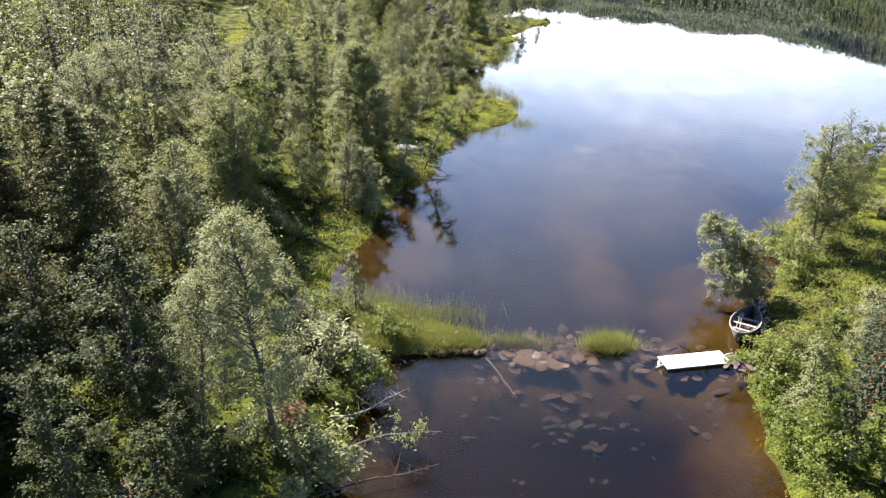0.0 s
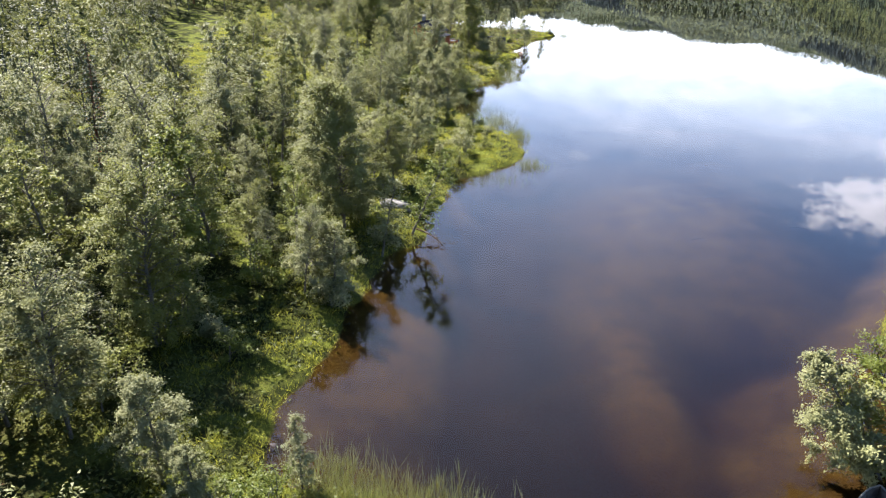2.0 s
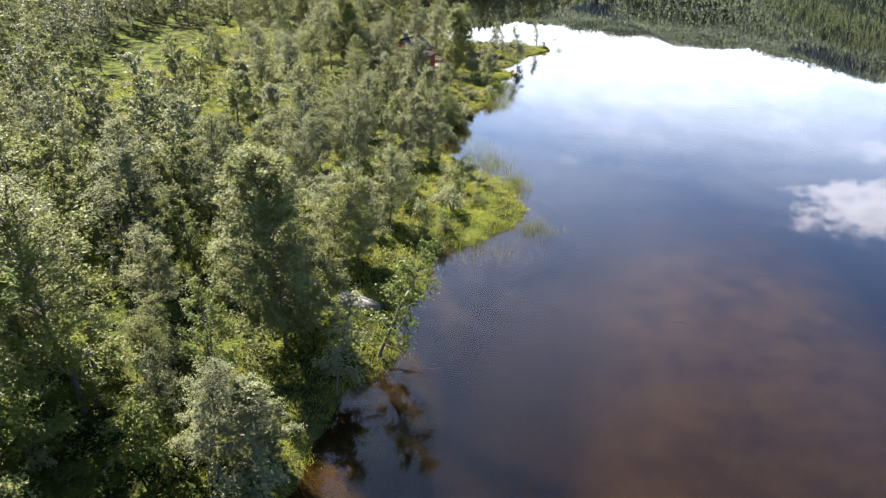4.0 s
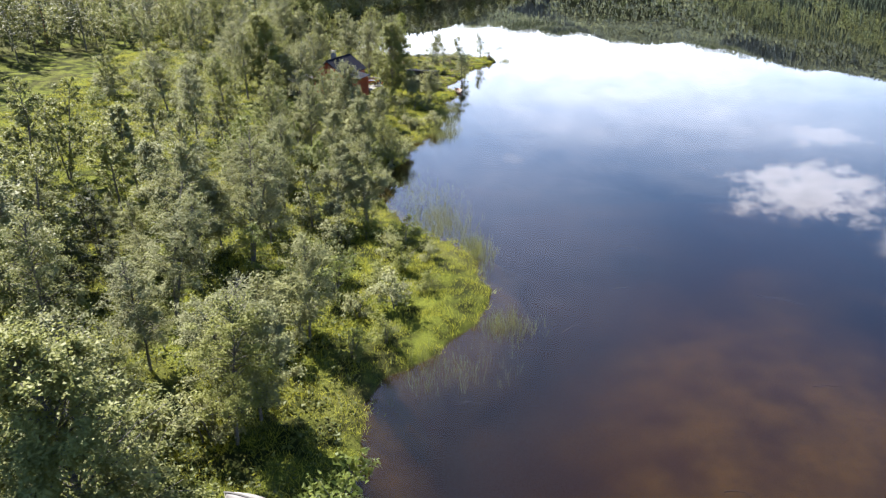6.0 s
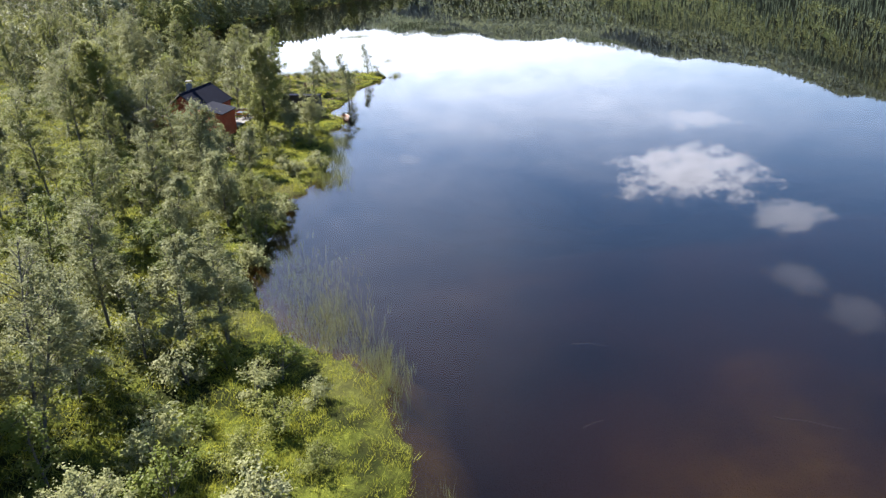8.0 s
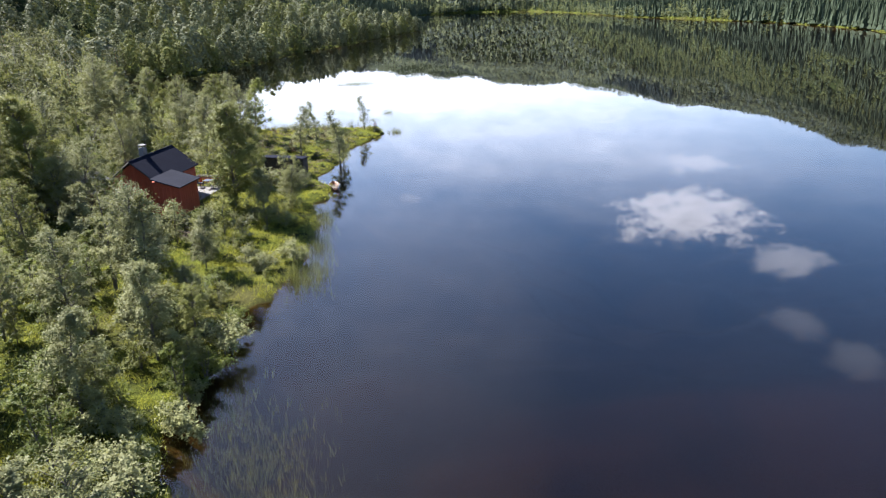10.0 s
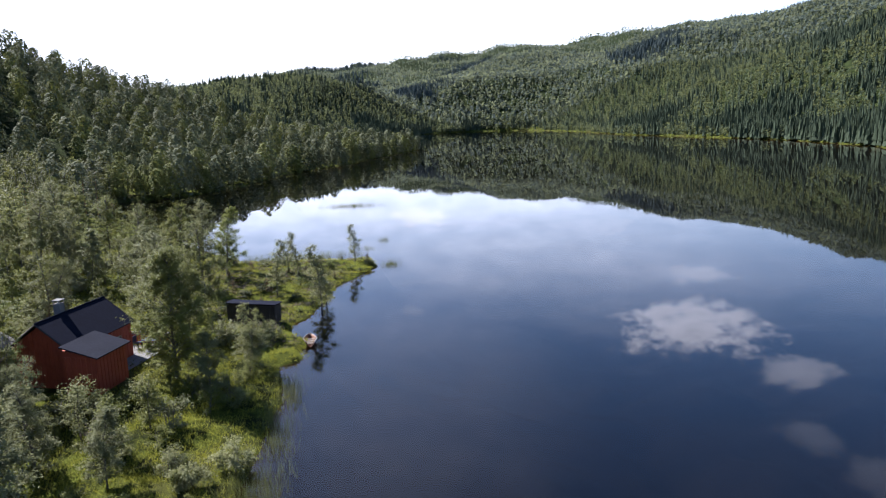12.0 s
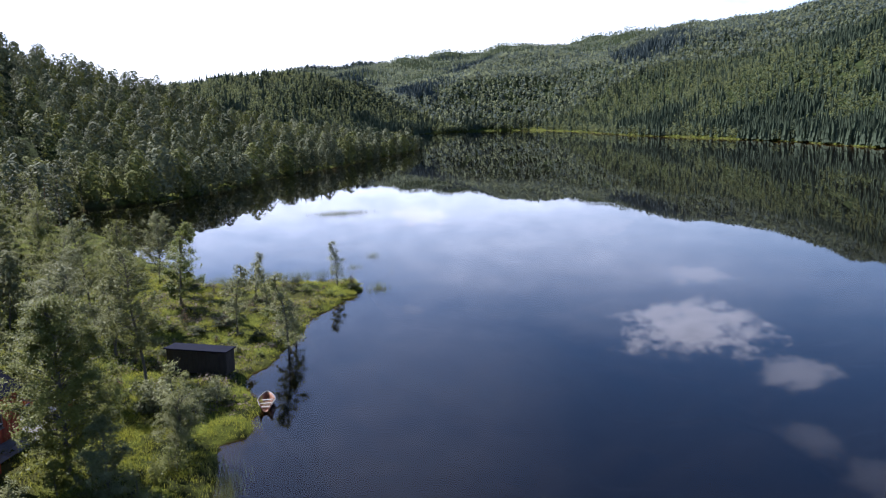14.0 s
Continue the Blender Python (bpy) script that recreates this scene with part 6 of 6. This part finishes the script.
    part("annex_plinth", boxed((2.8, 2.0, 0.9), pose(5.75, 3.2, -0.56), 0.02), M_TAR, cabin)
    # deck along the lake side and the north end
    deck = base("deck", frame_m, "weathered grey wooden deck with railing beside the cabin", "deck")
    for k in range(11):
        part("plank", boxed((6.2, 0.135, 0.035), pose(1.0, 2.14 + 0.145 * k, 0.12), 0.004), M_OLD, deck)
    for k in range(14):
        part("plank", boxed((0.135, 2.8, 0.035), pose(0.16 - 0.145 * k, 0.62, 0.12), 0.004), M_OLD, deck)
    for x, y in ((-1.9, 3.6), (-1.9, 1.9), (-1.9, 0.2), (0.2, 3.6), (2.2, 3.6), (4.0, 3.6)):
        part("post", boxed((0.1, 0.1, 1.0), pose(x, y, -0.4), 0.006), M_OLD, deck)
    for x, y in ((-1.95, 3.6), (-1.95, 2.4), (-1.95, 1.2), (-1.95, -0.7)):
        part("railing_post", boxed((0.09, 0.09, 0.95), pose(x, y, 0.6), 0.006), M_RED, deck)
    part("handrail", boxed((0.12, 4.5, 0.05), pose(-1.95, 1.45, 1.1), 0.006), M_OLD, deck)
    for k in range(24):
        part("baluster", boxed((0.025, 0.12, 0.75), pose(-1.95, -0.65 + 0.18 * k, 0.62), 0.003), M_RED, deck)
    for z in (0.3, 0.95):
        part("rail", boxed((0.05, 4.4, 0.08), pose(-1.91, 1.45, z), 0.004), M_OLD, deck)
    # table and two chairs on the deck
    tab = base("deck_table", frame_m @ pose(-1.1, 2.6, 0.14), "dark garden table on the deck", "table")
    part("tabletop", boxed((0.8, 1.1, 0.04), pose(0, 0, 0.72), 0.01), M_BLUE, tab)
    for x in (-0.33, 0.33):
        for y in (-0.47, 0.47):
            part("leg", boxed((0.05, 0.05, 0.7), pose(x, y, 0.35)), M_TAR, tab)
    for y, r in ((1.55, 0), (3.4, 180)):
        ch = base("deck_chair", frame_m @ pose(-1.1, y, 0.14, 0, 0, r), "dark blue garden chair on the wooden deck", "chair", "chairs on the deck")
        part("seat", boxed((0.48, 0.45, 0.05), pose(0, 0, 0.42), 0.01), M_BLUE, ch)
        part("backrest", boxed((0.48, 0.05, 0.5), pose(0, -0.22, 0.72, -8), 0.01), M_BLUE, ch)
        for x in (-0.2, 0.2):
            for yy in (-0.18, 0.18):
                part("leg", boxed((0.04, 0.04, 0.4), pose(x, yy, 0.2)), M_TAR, ch)


build_cabin()


def build_shed():
    a = Vector((9.05, 147.6, 0))
    b = Vector((13.45, 145.15, 0))
    ang = math.degrees(math.atan2(b.y - a.y, b.x - a.x))
    L, D, h0, h1 = (b - a).length * 0.93, 1.15, 1.4, 1.36
    z = 0.7
    shed = base("boat_shed", pose(a.x, a.y, z, 0, 0, ang), "low black-tarred board shed with flat felt roof", "shed")
    core = bmesh.new()
    lo = [core.verts.new(p) for p in ((0, 0, -0.3), (L, 0, -0.3), (L, D, -0.3), (0, D, -0.3))]
    hi = [core.verts.new(p) for p in ((0, 0, h0), (L, 0, h0), (L, D, h1), (0, D, h1))]
    core.faces.new(lo[::-1])
    core.faces.new(hi)
    for i in range(4):
        j = (i + 1) % 4
        core.faces.new((lo[i], lo[j], hi[j], hi[i]))
    bmesh.ops.recalc_face_normals(core, faces=core.faces)
    part("wall", core, M_TAR, shed)
    boards(shed, L, h0, Matrix(), M_TAR, 0.19)
    boards(shed, D, h1, pose(L, 0, 0, 0, 0, 90), M_TAR, 0.19)
    boards(shed, D, h1, pose(0, D, 0, 0, 0, -90), M_TAR, 0.19)
    slab("roof", ((-0.15, -0.18, h0 + 0.08), (L + 0.15, -0.18, h0 + 0.08), (L + 0.15, D + 0.15, h1 + 0.07), (-0.15, D + 0.15, h1 + 0.07)), 0.07, M_ROOF, shed)
    part("door", boxed((0.85, 0.05, 1.25), pose(L - 0.9, -0.06, 0.65), 0.006), M_TAR, shed)


build_shed()


def build_hut():
    z = ground_z(-6.6, 134) - 0.1
    hut = base("old_hut", pose(-6.6, 134, z, 0, 0, -25), "old dark brown hut with sagging grey board roof", "hut")
    lx, ly, h, r = 1.9, 2.2, 1.9, 0.9
    core = bmesh.new()
    pts = [(-lx, -0.3), (lx, -0.3), (lx, h), (0, h + r - 0.1), (-lx, h)]
    r0 = [core.verts.new((x, -ly, zz)) for x, zz in pts]
    r1 = [core.verts.new((x, ly, zz)) for x, zz in pts]
    core.faces.new(r0)
    core.faces.new(r1[::-1])
    for i in range(5):
        j = (i + 1) % 5
        core.faces.new((r0[j], r0[i], r1[i], r1[j]))
    bmesh.ops.recalc_face_normals(core, faces=core.faces)
    part("wall", core, M_TAR, hut)
    boards(hut, 2 * lx, h, pose(-lx, -ly, 0), M_TAR, 0.2, r - 0.1, skip=((1.4, 2.2, 0.0, 1.6),))
    boards(hut, 2 * ly, h, pose(lx, -ly, 0, 0, 0, 90), M_TAR, 0.2)
    boards(hut, 2 * ly, h, pose(-lx, ly, 0, 0, 0, -90), M_TAR, 0.2)
    part("door", boxed((0.8, 0.05, 1.6), pose(-lx + 1.8, -ly - 0.03, 0.8), 0.006), M_OLD, hut)
    n = 14
    for s in (1, -1):
        for k in range(n):
            y0, y1 = -ly - 0.25 + (2 * ly + 0.5) * k / n, -ly - 0.25 + (2 * ly + 0.5) * (k + 1) / n - 0.02
            sag = 0.06 * math.sin(math.pi * k / n)
            slab("roof_board", ((s * (lx + 0.3), y0, h - 0.12 - sag), (s * (lx + 0.3), y1, h - 0.12 - sag), (0, y1, h + r + 0.04 - sag), (0, y0, h + r + 0.04 - sag)), 0.05, M_OLD, hut)


build_hut()


# ---- far details ----
def snow(x, y, w, h, seed):
    rng = np.random.default_rng(seed)
    a = np.linspace(0, 2 * np.pi, 14, endpoint=False)
    r = rng.uniform(0.65, 1.1, 14)
    px, py = x + np.cos(a) * w * r, y + np.sin(a) * h * r
    bx, by = np.concatenate([[x], px]), np.concatenate([[y], py])
    z = land(bx, by)[0] + 3.0
    v = np.stack([bx, by, z], 1)
    f = np.array([(0, 1 + i, 1 + (i + 1) % 14) for i in range(14)])
    tagged(new("snow_patch", np_mesh("snow_patch", v, f, M_WHITE)), "lingering white snow patch near the mountain top", "snow", "snow patches", kind="structure")


snow(800, 2050, 12, 26, 1)
snow(690, 2110, 9, 16, 2)
